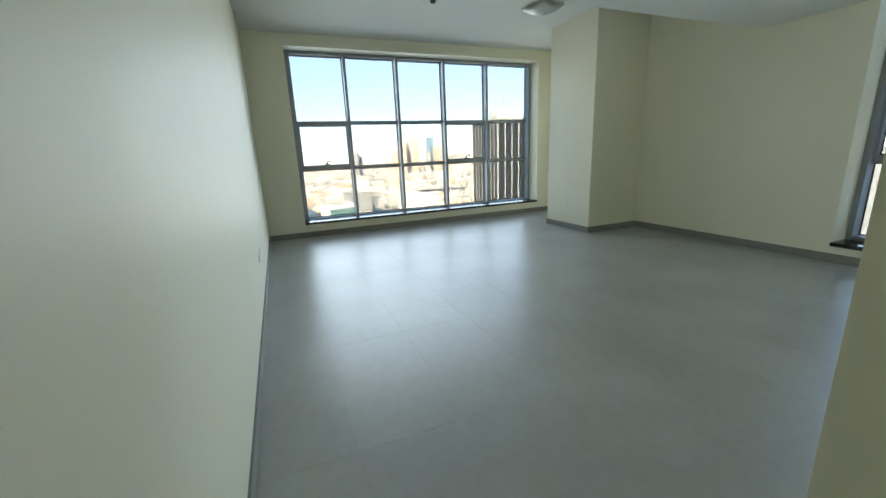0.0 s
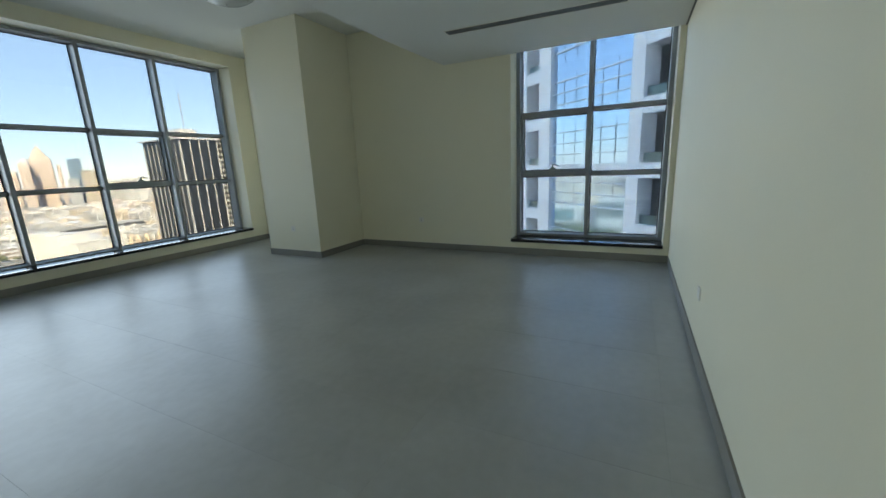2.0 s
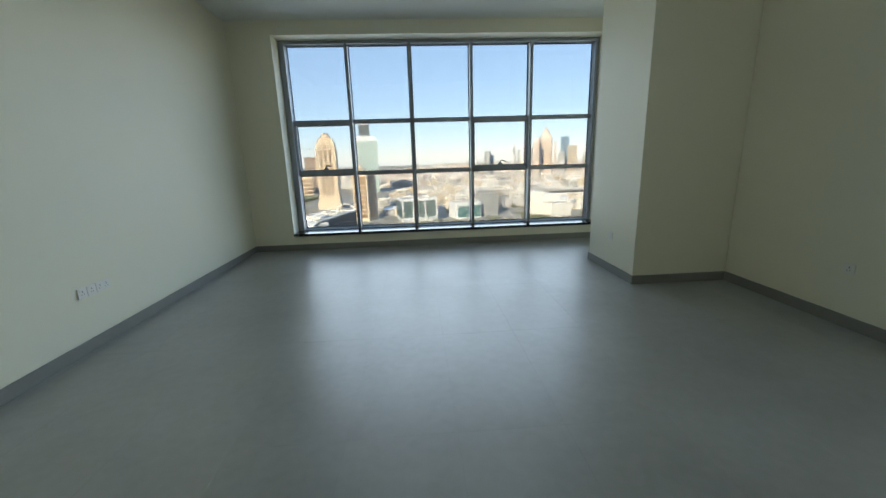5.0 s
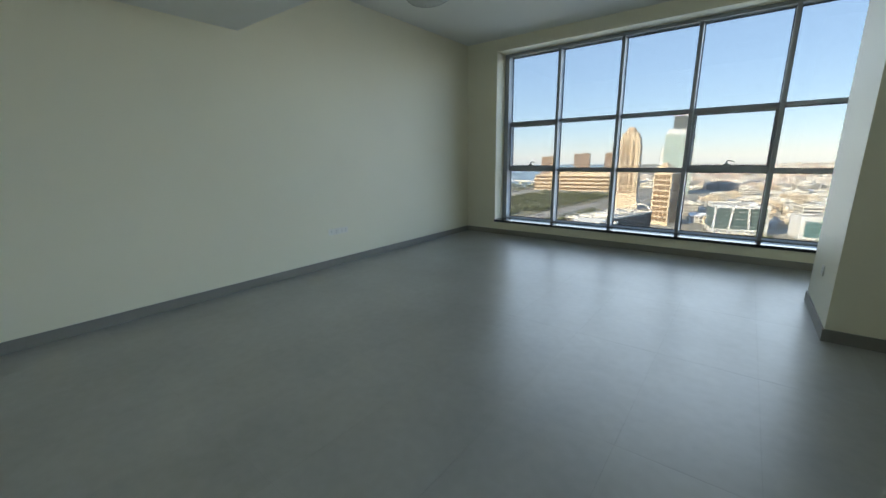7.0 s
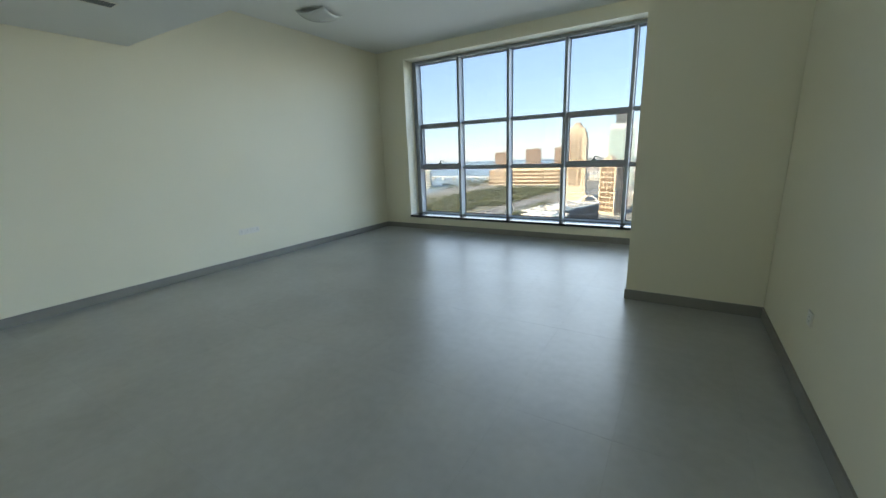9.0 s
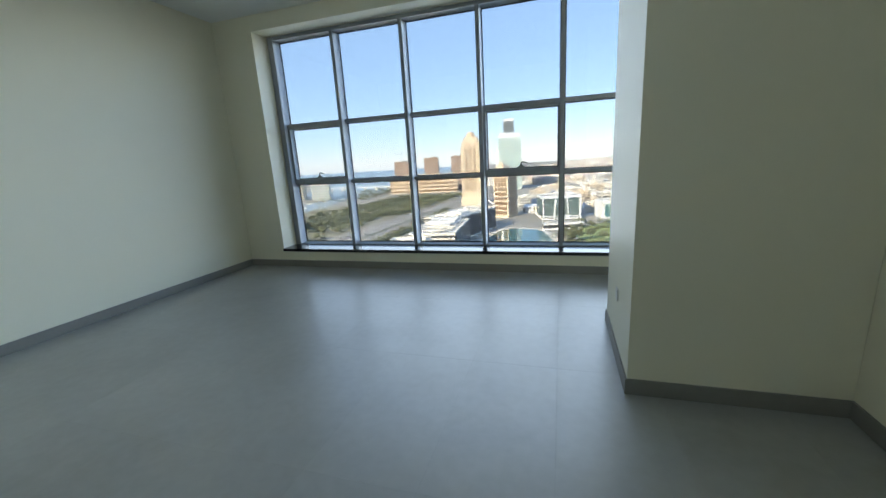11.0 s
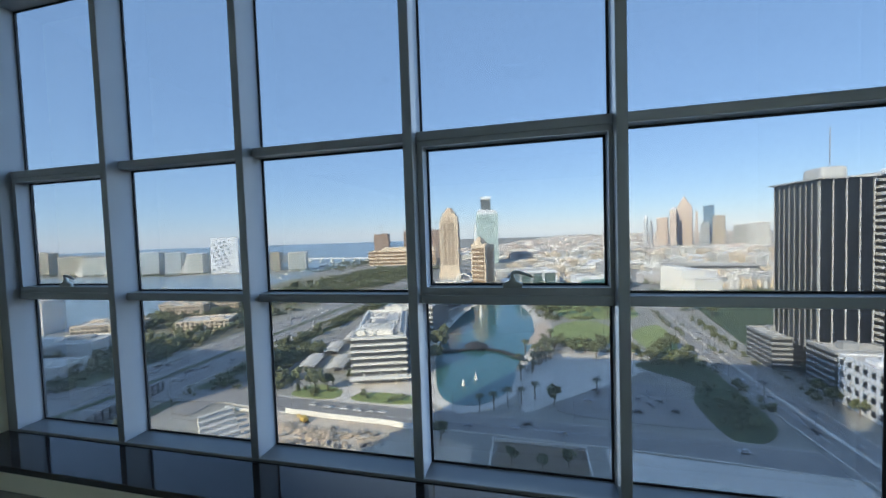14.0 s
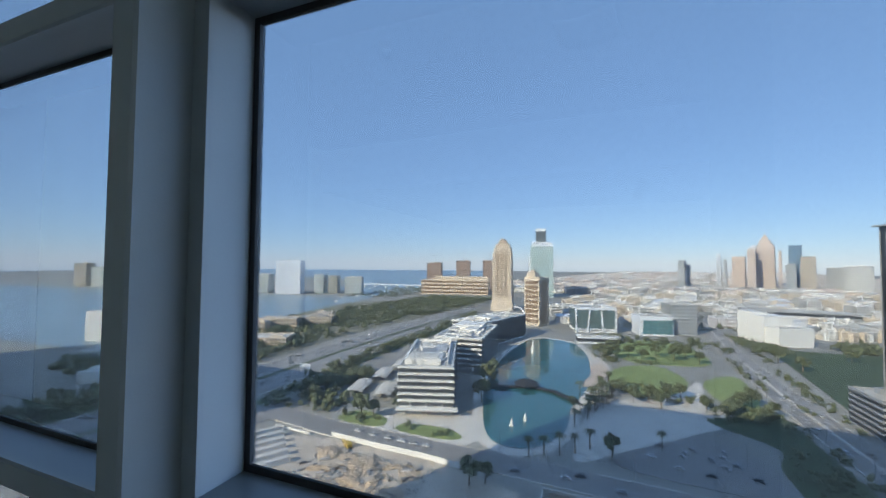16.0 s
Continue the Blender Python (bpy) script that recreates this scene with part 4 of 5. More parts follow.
def town(name, label, count, area, sizes, seed, mats, category="district"):
    """Low houses that cannot be told apart one by one."""
    rnd = random.Random(seed)
    verts, faces, slots = [], [], []

    def block(m, x0, y0, z0, x1, y1, z1, slot):
        n = len(verts)
        verts.extend((m @ Vector((x, y, z)))[:] for z in (z0, z1) for x, y in ((x0, y0), (x1, y0), (x1, y1), (x0, y1)))
        faces.extend(tuple(n + i for i in f) for f in ((4, 5, 6, 7), (0, 1, 5, 4), (1, 2, 6, 5), (2, 3, 7, 6), (3, 0, 4, 7)))
        slots.extend([slot] * 5)

    x0, y0, x1, y1 = area
    for _ in range(count):
        y = y0 + (y1 - y0) * rnd.random() ** 1.4
        x = x0 + (x1 - x0) * rnd.random() + (y - y0) * 0.25
        w, d, h = (rnd.uniform(*s) for s in sizes)
        if (y < 900 and abs(x - (133 + max(0, y - 366) * 0.11)) < 24 + w / 2) or (x < -20 and y < 640):
            continue
        m = pose(x, y, G, 0, 0, rnd.choice((14, 14, 20, 8, 40)))
        k = rnd.choice((0, 0, 1, 1, 2))
        block(m, -w / 2, -d / 2, 0, w / 2, d / 2, h, k)
        for _ in range(rnd.randint(1, 3)):
            px, py = rnd.uniform(-0.4, 0.2) * w, rnd.uniform(-0.4, 0.2) * d
            block(m, px, py, h, px + w * rnd.uniform(0.1, 0.3), py + d * rnd.uniform(0.1, 0.3), h + rnd.uniform(1, 4.5), rnd.choice((k, k, 2)))
        if rnd.random() < 0.5:
            block(m, w / 2, -d / 3, 0, w / 2 + w * rnd.uniform(0.2, 0.5), d / 3, h * rnd.uniform(0.4, 0.8), k)
        for j in range(int(h / 4)):
            for i in range(max(1, int(w / 7))):
                a = -w / 2 + (i + 0.2) * w / max(1, int(w / 7))
                block(m, a, -d / 2 - 0.12, 4 * j + 1.3, a + min(4.0, w * 0.4), -d / 2 + 0.2, 4 * j + 3, 3)
            block(m, -w / 2 - 0.12, -d / 4, 4 * j + 1.3, -w / 2 + 0.2, d / 4, 4 * j + 3, 3)
    me = bpy.data.meshes.new(name)
    me.from_pydata(verts, [], faces)
    for mat in mats:
        me.materials.append(mat)
    me.polygons.foreach_set("material_index", slots)
    return tagged(new(name, me), label, category, kind="stuff")


TOWN_MATS = [M_WHITE, M_PINK, M_GREY, M_DARKGL]


def house_model(k):
    """One of several kinds of low city block, built at the origin."""
    rnd = random.Random(40 + k)
    w, d, h = rnd.uniform(22, 40), rnd.uniform(20, 34), (8, 11, 14, 18, 22, 9, 12, 16, 10, 25)[k]
    wall = (M_WHITE, M_PANEL, M_WHITE, M_WHITE, M_CREAM, M_PALE, M_WHITE, M_PALE, M_PANEL, M_WHITE)[k]
    label = "low %s city block with %s" % ({M_WHITE: "white rendered", M_CREAM: "cream stone", M_PALE: "pale grey", M_PINK: "pinkish stone", M_PANEL: "white metal"}[wall], "a pitched hall roof" if k in (5, 8) else "a flat roof and window rows")
    b = thing("city_block", label, "building", "low city blocks")
    part("wall", boxes((-w / 2, 0, 0, w / 2, d, h)), wall, b)
    if k in (5, 8):
        bm = boxes((-w / 2 - 1, -1, h, w / 2 + 1, d + 1, h + 0.6))
        top = [bm.verts.new((sx * (w / 2 + 1), d / 2, h + 4)) for sx in (-1, 1)]
        base = [bm.verts.new((sx * (w / 2 + 1), yy, h + 0.6)) for sx in (-1, 1) for yy in (-1, d + 1)]
        for f in ((base[0], base[2], top[1], top[0]), (base[3], base[1], top[0], top[1]), (base[1], base[0], top[0]), (base[2], base[3], top[1])):
            bm.faces.new(f)
        part("roof", bm, M_PANEL, b, "pale metal pitched roof")
    else:
        part("parapet", boxes((-w / 2, 0, h, w / 2, 0.6, h + 1.3), (-w / 2, d - 0.6, h, w / 2, d, h + 1.3), (-w / 2, 0.6, h, -w / 2 + 0.6, d - 0.6, h + 1.3), (w / 2 - 0.6, 0.6, h, w / 2, d - 0.6, h + 1.3)), wall, b)
        part("roof", boxes((-w / 2 + 0.6, 0.6, h, w / 2 - 0.6, d - 0.6, h + 0.3)), M_ROOF, b)
        part("stair_head", boxes((-w * 0.1, d * 0.4, h + 0.3, w * 0.18, d * 0.65, h + 4)), wall, b)
        bm = bmesh.new()
        for _ in range(9):
            px, py = rnd.uniform(-w * 0.42, w * 0.38), rnd.uniform(0.08, 0.9) * d
            box(bm, px, py, h + 0.3, px + rnd.uniform(1, 3.5), py + rnd.uniform(1, 3), h + rnd.uniform(1.0, 2.4))
        part("roof_plant", bm, M_GREY, b)
    n = max(2, int(h / 3.8))
    sh, count = h / n, int(w / 5)
    step = w / count
    for j in range(n):
        if k % 3 == 0:
            part("window_row", boxes((-w / 2 + 1, -0.15, sh * (j + 0.3), w / 2 - 1, 0.2, sh * (j + 0.8)), (-w / 2 - 0.15, 1, sh * (j + 0.3), -w / 2 + 0.2, d - 1, sh * (j + 0.8))), M_DARKGL, b)
        else:
            part("window_row", boxes(*[(-w / 2 + step * (i + 0.25), -0.15, sh * (j + 0.25), -w / 2 + step * (i + 0.75), 0.2, sh * (j + 0.8)) for i in range(count)], *[(-w / 2 - 0.15, d * (i + 0.25) / 5, sh * (j + 0.3), -w / 2 + 0.2, d * (i + 0.7) / 5, sh * (j + 0.8)) for i in range(5)]), M_DARKGL, b)
    return b


HOUSES = [house_model(k) for k in range(10)]
taken = [(13, 600, 40), (87, 600, 34), (128, 618, 34), (226, 598, 48), (286, 600, 40), (262, 712, 44), (196, 700, 26), (330, 840, 90), (-72, 617, 30), (-157, 785, 34), (-116, 1138, 44), (232, 482, 26), (190, 466, 30)]
rh = random.Random(77)
used = set()
for gy in range(17):
    for gx in range(16):
        y = 640 + 40 * gy + rh.uniform(-7, 7)
        x = -70 + 44 * gx + 0.28 * (y - 640) + rh.uniform(-6, 6)
        k = rh.randrange(10)
        if rh.random() < 0.2 or any(math.hypot(x - px, y + 14 - py) < rad + 20 for px, py, rad in taken):
            continue
        if y < 900 and abs(x - (133 + (y - 366) * 0.135)) < 34:
            continue
        m = pose(x, y, G, 0, 0, rh.choice((14, 14, 16, 10)))
        if k in used:
            copy_thing(HOUSES[k], m)
        else:
            HOUSES[k].matrix_basis = m
            used.add(k)
town("low_rise_district", "hazy far district of pale low houses", 3800, (-420, 1290, 1150, 4700), ((14, 50), (14, 44), (6, 22)), 5, TOWN_MATS)
town("low_rise_district", "dense district of small white houses and halls", 900, (-40, 640, 620, 1330), ((7, 20), (7, 18), (4, 13)), 6, [M_WHITE, M_CREAM, M_PALE, M_DARKGL])
# shore resort
for x, y, w, d, h in ((-420, 395, 40, 26, 12), (-395, 430, 34, 24, 14), (-372, 470, 44, 26, 12), (-440, 445, 26, 20, 10), (-400, 520, 30, 24, 11), (-330, 330, 50, 30, 10), (-420, 300, 60, 26, 11), (-470, 420, 30, 22, 9)):
    building("villa", "tan flat-roofed resort house among trees", x, y, w, d, h, 25, M_CREAM, "grid", 3)
building("warehouse", "long low white hall beside the highway", -397, 232, 80, 34, 10, 22, M_WHITE, "bands", 2, glaze=M_PALE)
building("apartment_block", "white mid-rise block near the shore", -520, 285, 52, 30, 34, 22, M_WHITE, "grid", 9, glaze=M_PALE)
building("warehouse", "low white hall beside the highway", -340, 190, 46, 26, 8, 22, M_WHITE, "bands", 2, glaze=M_PALE)
wall_run = thing("retaining_wall", "long dark ribbed retaining wall beside the highway", "wall")
part("wall", strip([(-213, 118), (-219, 150), (-226, 196)], 1.0, G + 0.3, 6.5), M_GREY, wall_run)
for k in range(20):
    part("rib", boxes((-212.0 - 0.18 * 4 * k, 119 + 4 * k, G + 0.3, -211.2 - 0.18 * 4 * k, 119.8 + 4 * k, G + 6.6)), M_DARKGL, wall_run)
# bridge over the channel
bridge = thing("bridge", "long low white bridge over the channel", "bridge")
part("deck", strip([(-860, 1300), (-560, 1260), (-420, 1240)], 20, G + 12, 2.5), M_WHITE, bridge)
for k in range(9):
    part("pier", boxes((-850 + 48 * k, 1288 - 5 * k, G, -844 + 48 * k, 1300 - 5 * k, G + 12)), M_WHITE, bridge)
building("pavilion", "long white pavilion at the head of the lake", 14, 500, 48, 14, 7, 12, M_PANEL, "bands", 1)
building("office_building", "low white annex with an arched roof", -128, 480, 40, 30, 14, 17, M_WHITE, "bands", 3)
sign = thing("road_sign", "white sign board over the highway", "sign", at=pose(-214, 262, G, 0, 0, 0))
part("board", boxes((-5, -0.2, 7, 5, 0.2, 11)), M_PANEL, sign)
part("post", boxes((-0.3, -0.2, 0, 0.3, 0.2, 7)), M_GREY, sign)
lamp_post = thing("street_lamp", "tall grey street lamp beside the road", "street lamp", "street lamps", at=pose(0, 0, G))
part("pole", boxes((-0.12, -0.12, 0, 0.12, 0.12, 11)), M_GREY, lamp_post)
part("arm", boxes((-1.8, -0.08, 10.8, 1.8, 0.08, 11)), M_GREY, lamp_post)
lamp_post.matrix_basis = pose(-243, 190, G)
for k in range(1, 9):
    copy_thing(lamp_post, pose(-246 + 2.2 * k, 190 + 42 * k, G))
for k in range(7):
    copy_thing(lamp_post, pose(116.5 + 0.8 * k, 196 + 38 * k, G, 0, 0, 0))
for x, y in ((36, 230), (70, 228), (20, 196), (-40, 199), (-100, 200)):
    copy_thing(lamp_post, pose(x, y, G, 0, 0, 40))
# lake fountain, jetty and sails
fountain = thing("fountain", "white water jet in the lake", "fountain", at=pose(-52, 420, G + 0.37))
bm = bmesh.new()
bmesh.ops.create_cone(bm, cap_ends=True, segments=10, radius1=2.2, radius2=0.5, depth=15, matrix=pose(0, 0, 7.5))
part("jet", bm, M_WHITE, fountain)
M_DARKWOOD = material("dark_weathered_timber", (0.04, 0.04, 0.042), 0.8, vary=0.25)
jetty = thing("footbridge", "dark curved footbridge across the lake", "footbridge")
part("deck", strip([(-76, 292), (-60, 296), (-40, 305), (-22, 300), (-6, 284)], 5, G + 1.2, 0.6), M_DARKWOOD, jetty)
bm = bmesh.new()
bmesh.ops.create_cone(bm, cap_ends=True, segments=8, radius1=10, radius2=3, depth=3, matrix=pose(-42, 306, G + 4.5))
part("pavilion_roof", bm, M_DARKWOOD, jetty, "low dark pavilion roof")
for x, y in ((-40, 232), (-34, 243)):
    sail = thing("sail_sculpture", "small white sail standing in the lake", "sculpture", "lake sails", at=pose(x, y, G + 0.3))
    bm = bmesh.new()
    bmesh.ops.create_cone(bm, cap_ends=True, segments=6, radius1=1.4, radius2=0.1, depth=4.4, matrix=pose(0, 0, 2.2))
    part("sail", bm, M_WHITE, sail)


# ---- trees ----
def crown_mesh(name, rx, rz, clumps, size, seed):
    """A loose crown of many small leaf clumps with an uneven outline."""
    rnd = random.Random(seed)
    bm = bmesh.new()
    for _ in range(clumps):
        v = Vector((rnd.gauss(0, 1), rnd.gauss(0, 1), rnd.gauss(0, 1))).normalized() * rnd.uniform(0.45, 1.0)
        c = Vector((v.x * rx, v.y * rx, v.z * rz))
        m = Matrix.Translation(c) @ Euler((rnd.uniform(0, 6), rnd.uniform(0, 6), rnd.uniform(0, 6))).to_matrix().to_4x4() @ Matrix.Diagonal((1, rnd.uniform(0.5, 0.9), rnd.uniform(0.35, 0.7), 1))
        bmesh.ops.create_icosphere(bm, subdivisions=1, radius=size * rnd.uniform(0.6, 1.3), matrix=m)
    for v in bm.verts:
        v.co += Vector((rnd.uniform(-1, 1), rnd.uniform(-1, 1), rnd.uniform(-1, 1))) * size * 0.22
    return mesh_of(name, bm, M_LEAF)


CROWNS = [crown_mesh("crown", 3.4, 2.6, 46, 1.0, k) for k in range(3)]
trunk_bm = bmesh.new()
bmesh.ops.create_cone(trunk_bm, cap_ends=True, segments=7, radius1=0.35, radius2=0.18, depth=4.2, matrix=pose(0, 0, 2.1))
for a in (20, 140, 260):
    bmesh.ops.create_cone(trunk_bm, cap_ends=True, segments=5, radius1=0.14, radius2=0.05, depth=2.6, matrix=pose(0.7 * math.cos(radians(a)), 0.7 * math.sin(radians(a)), 4.7, 0, 35, a))
TRUNK = mesh_of("trunk", trunk_bm, M_TRUNK)


def palm_crown():
    bm = bmesh.new()
    for k in range(16):
        a, lift = 2 * math.pi * k / 16, 0.5 if k % 2 else 0.15
        pts = [(r, 8.2 + lift * 2.2 * (r / 2.6) - 0.33 * r * r) for r in (0.1, 0.9, 1.8, 2.6)]
        rows = []
        for (r, z), hw in zip(pts, (0.1, 0.34, 0.3, 0.05)):
            c, s = math.cos(a), math.sin(a)
            rows.append([bm.verts.new((r * c - o * hw * s, r * s + o * hw * c, z - 0.12 * abs(o))) for o in (-1, 0, 1)])
        for p, q in zip(rows, rows[1:]):
            for i in range(2):
                bm.faces.new((p[i], p[i + 1], q[i + 1], q[i]))
    bm.normal_update()
    bmesh.ops.solidify(bm, geom=bm.faces[:], thickness=0.05)
    return mesh_of("fronds", bm, M_LEAF)


PALM = palm_crown()
ptrunk = bmesh.new()
bmesh.ops.create_cone(ptrunk, cap_ends=True, segments=7, radius1=0.3, radius2=0.2, depth=8.3, matrix=pose(0, 0, 4.15))
PTRUNK = mesh_of("trunk", ptrunk, M_TRUNK)


def tree(x, y, s, k, palm=False):
    t = thing("palm_tree" if palm else "tree", "tall date palm with a ragged crown" if palm else "broad green tree with a loose rounded crown", "tree", "palms by the lake" if palm else "park trees", at=pose(x, y, G + 0.2, 0, 0, 47 * k))
    t.scale = (s, s, s)
    for name, me, z in (("trunk", PTRUNK if palm else TRUNK, 0), ("fronds" if palm else "crown", PALM if palm else CROWNS[k % 3], 0 if palm else 6.0)):
        o = new(name, me)
        o.parent, o.location = t, (0, 0, z)


rnd = random.Random(11)
for k, (x, y) in enumerate(((-26, 200), (-19, 203), (-12, 207), (-5, 212), (2, 220), (-6, 245), (1, 258), (6, 275), (8, 292), (14, 305), (22, 312), (36, 232), (26, 318), (-4, 300), (10, 320))):
    tree(x, y, rnd.uniform(1.0, 1.35), k, True)
for k in range(34):
    u = k / 33
    tree(-2 + 22 * u + rnd.uniform(-6, 8), 262 + 72 * u + rnd.uniform(-6, 6), rnd.uniform(0.8, 1.2), k, True)
SPOTS = [(-46, 166, 1.5), (-40, 170, 1.1), (-8, 158, 0.9), (4, 156, 0.8), (14, 160, 0.9), (12, 214, 1.4), (-68, 292, 2.5), (-66, 262, 2.0), (-74, 330, 1.6), (-126, 208, 1.9), (-120, 212, 1.3), (-176, 240, 1.5), (-182, 228, 1.6), (-172, 222, 1.3), (-164, 270, 1.2), (30, 300, 1.4), (40, 305, 1.5), (52, 312, 1.6), (62, 322, 1.4), (46, 296, 1.5),
         (20, 420, 1.7), (28, 432, 1.8), (40, 440, 1.6), (14, 440, 1.6), (52, 430, 1.5), (80, 440, 1.7), (92, 452, 1.8), (100, 436, 1.5), (24, 455, 1.7), (66, 452, 1.5), (86, 300, 1.4), (94, 312, 1.5), (102, 320, 1.6), (80, 288, 1.5), (72, 300, 1.3), (106, 300, 1.4), (98, 286, 1.5),
         (164, 300, 1.3), (162, 276, 1.2), (150, 250, 1.1), (148, 236, 1.1), (151, 224, 1.1), (172, 470, 1.9), (178, 440, 1.7), (240, 500, 1.6), (-196, 360, 1.3), (-190, 400, 1.2), (-186, 440, 1.3), (-198, 330, 1.2), (-194, 300, 1.3)]
for k, (x, y, s) in enumerate(SPOTS):
    tree(x, y, s * 0.92, k)


def woods(label, areas, count, size, seed):
    """A wood seen from above: many leaf clumps heaped over the ground."""
    rnd = random.Random(seed)
    verts, faces = [], []
    base = bmesh.new()
    bmesh.ops.create_icosphere(base, subdivisions=1, radius=1)
    bv, bf = [v.co.copy() for v in base.verts], [[v.index for v in f.verts] for f in base.faces]
    base.free()
    total = sum((a[2] - a[0]) * (a[3] - a[1]) for a in areas)
    for a in areas:
        for _ in range(int(count * (a[2] - a[0]) * (a[3] - a[1]) / total)):
            y = rnd.uniform(a[1], a[3])
            x = rnd.uniform(a[0], a[2]) + a[4] * (y - a[1])
            s = size * rnd.uniform(0.5, 1.3)
            for _ in range(6):
                c = Vector((x + rnd.gauss(0, 0.7) * s, y + rnd.gauss(0, 0.7) * s, G + s * rnd.uniform(0.3, 1.5)))
                r = s * rnd.uniform(0.22, 0.6)
                n = len(verts)
                verts += [(c + p * r * rnd.uniform(0.55, 1.4))[:] for p in bv]
                faces += [[n + i for i in f] for f in bf]
    me = bpy.data.meshes.new("woods")
    me.from_pydata(verts, [], faces)
    me.materials.append(M_LEAF)
    return tagged(new("woods", me), label, "trees", kind="stuff")


woods("dense olive trees between highway and shore", [(-470, 300, -300, 620, 0.05), (-440, 620, -265, 1000, 0.1)], 1000, 4.2, 21)
woods("belts of trees along the highway", [(-212, 260, -198, 700, 0.04), (-330, 240, -286, 300, 0)], 160, 3.4, 22)
woods("dense trees around the low halls", [(-350, 206, -294, 300, 0), (-440, 190, -350, 226, 0), (-330, 90, -296, 180, 0)], 230, 4.2, 30)
woods("dark trees around the car park", [(-197, 204, -170, 300, 0.06), (-168, 206, -146, 232, 0), (-122, 236, -114, 330, 0)], 120, 3.4, 33)
woods("park trees behind the lawns", [(8, 500, 120, 552, 0.1), (6, 425, 22, 470, 0)], 85, 3.2, 23)
woods("scattered trees among far houses", [(-60, 640, 420, 1300, 0.26), (-160, 1300, 1000, 2600, 0.2)], 3600, 3.4, 24)
woods("hedges and small trees near the roads", [(-318, 90, -292, 250, 0), (-208, 150, -200, 330, 0.02), (-140, 203, -114, 213, 0), (84, 200, 108, 250, 0.0), (-98, 204, -70, 211, 0)], 150, 2.4, 27)
woods("bushes round the park lawns", [(12, 322, 30, 345, 0.5), (30, 308, 70, 322, 0.2), (70, 286, 110, 312, 0.2), (20, 414, 60, 424, 0)], 90, 2.2, 28)
woods("street trees along the avenue", [(112, 190, 116, 300, 0.02), (142, 225, 148, 360, 0.03), (146, 360, 154, 620, 0.12), (118, 330, 122, 560, 0.09), (127, 300, 129, 560, 0.08), (160, 520, 200, 620, 0.1)], 190, 2.3, 29)
woods("tree belt beside the sports field", [(258, 545, 350, 580, 0), (172, 505, 200, 545, 0.1)], 80, 4.5, 25)
woods("trees on the island shore", [(-1500, 800, -900, 900, 0.0), (-620, 900, -480, 1250, 0.0)], 200, 4.5, 26)


# ---- vehicles and site clutter ----
def car_model(paint):
    c = thing("car", "small parked or driving car on the asphalt", "car", "cars", at=pose(0, 0, G))
    body = soft_box(-0.9, -2.2, 0.35, 0.9, 2.2, 0.95, 0.15, 2)
    part("body", body, paint, c)
    bm = bmesh.new()
    bmesh.ops.create_cone(bm, cap_ends=True, segments=4, radius1=1.15, radius2=0.85, depth=0.55, matrix=pose(0, -0.2, 1.2) @ Matrix.Diagonal((1, 1.75, 1, 1)) @ pose(0, 0, 0, 0, 0, 45))
    part("cabin", bm, M_DARKGL, c, "dark glazed cabin")
    part("roof", boxes((-0.58, -1.1, 1.475, 0.58, 0.75, 1.52)), paint, c)
    for x, y in ((-0.85, -1.35), (0.85, -1.35), (-0.85, 1.35), (0.85, 1.35)):
        bm = bmesh.new()
        bmesh.ops.create_cone(bm, cap_ends=True, segments=10, radius1=0.33, radius2=0.33, depth=0.22, matrix=pose(x, y, 0.33, 0, 90, 0))
        part("wheel", bm, M_TYRE, c)
    return c


models = [car_model(p) for p in M_CAR]
tagged(models[0], "small white car on the asphalt")
tagged(models[1], "small dark car on the asphalt")
tagged(models[2], "small silver car on the asphalt")
places = []
for x, y, a in ((30, 222, 80), (44, 226, 20), (50, 236, 15), (46, 231, 20), (56, 228, 5), (62, 232, 30), (66, 226, 35), (60, 222, 40), (70, 215, 60), (40, 214, 85), (52, 212, 80), (64, 238, 10), (36, 236, 50)):
    places.append((x, y, G + 0.32, a))
for x, y in ((-118, 192), (-108, 191), (-98, 190.5), (-90, 190), (-83, 190), (-76, 190), (-30, 184), (-8, 186), (14, 184), (40, 183), (-2, 190), (84, 182)):
    places.append((x, y, G + 0.4, 88))
for x, y in ((122, 205), (124, 240), (131, 262), (123, 290), (136, 318), (128, 345), (140, 372), (130, 392), (144, 430), (137, 452), (150, 500), (133, 225), (121, 262), (142, 462)):
    places.append((x, y, G + 0.36, 4))
for _ in range(120):
    y = rnd.uniform(90, 700)
    lane = rnd.choice((-26, -26, -21, -16, -10, 8, 13, 19, 19, 25))
    i = max(k for k in range(len(HIGHWAY) - 1) if HIGHWAY[k][1] <= y)
    u = (y - HIGHWAY[i][1]) / (HIGHWAY[i + 1][1] - HIGHWAY[i][1])
    places.append((HIGHWAY[i][0] + u * (HIGHWAY[i + 1][0] - HIGHWAY[i][0]) + lane, y, G + 0.34, 2))
first = dict.fromkeys(range(3), True)
for n, (x, y, z, a) in enumerate(places):
    k = (n * 7 + n // 3) % 5
    k = 0 if k < 3 else k - 2
    if first[k]:
        models[k].matrix_basis, first[k] = pose(x, y, z, 0, 0, a), False
    else:
        copy_thing(models[k], pose(x, y, z, 0, 0, a))
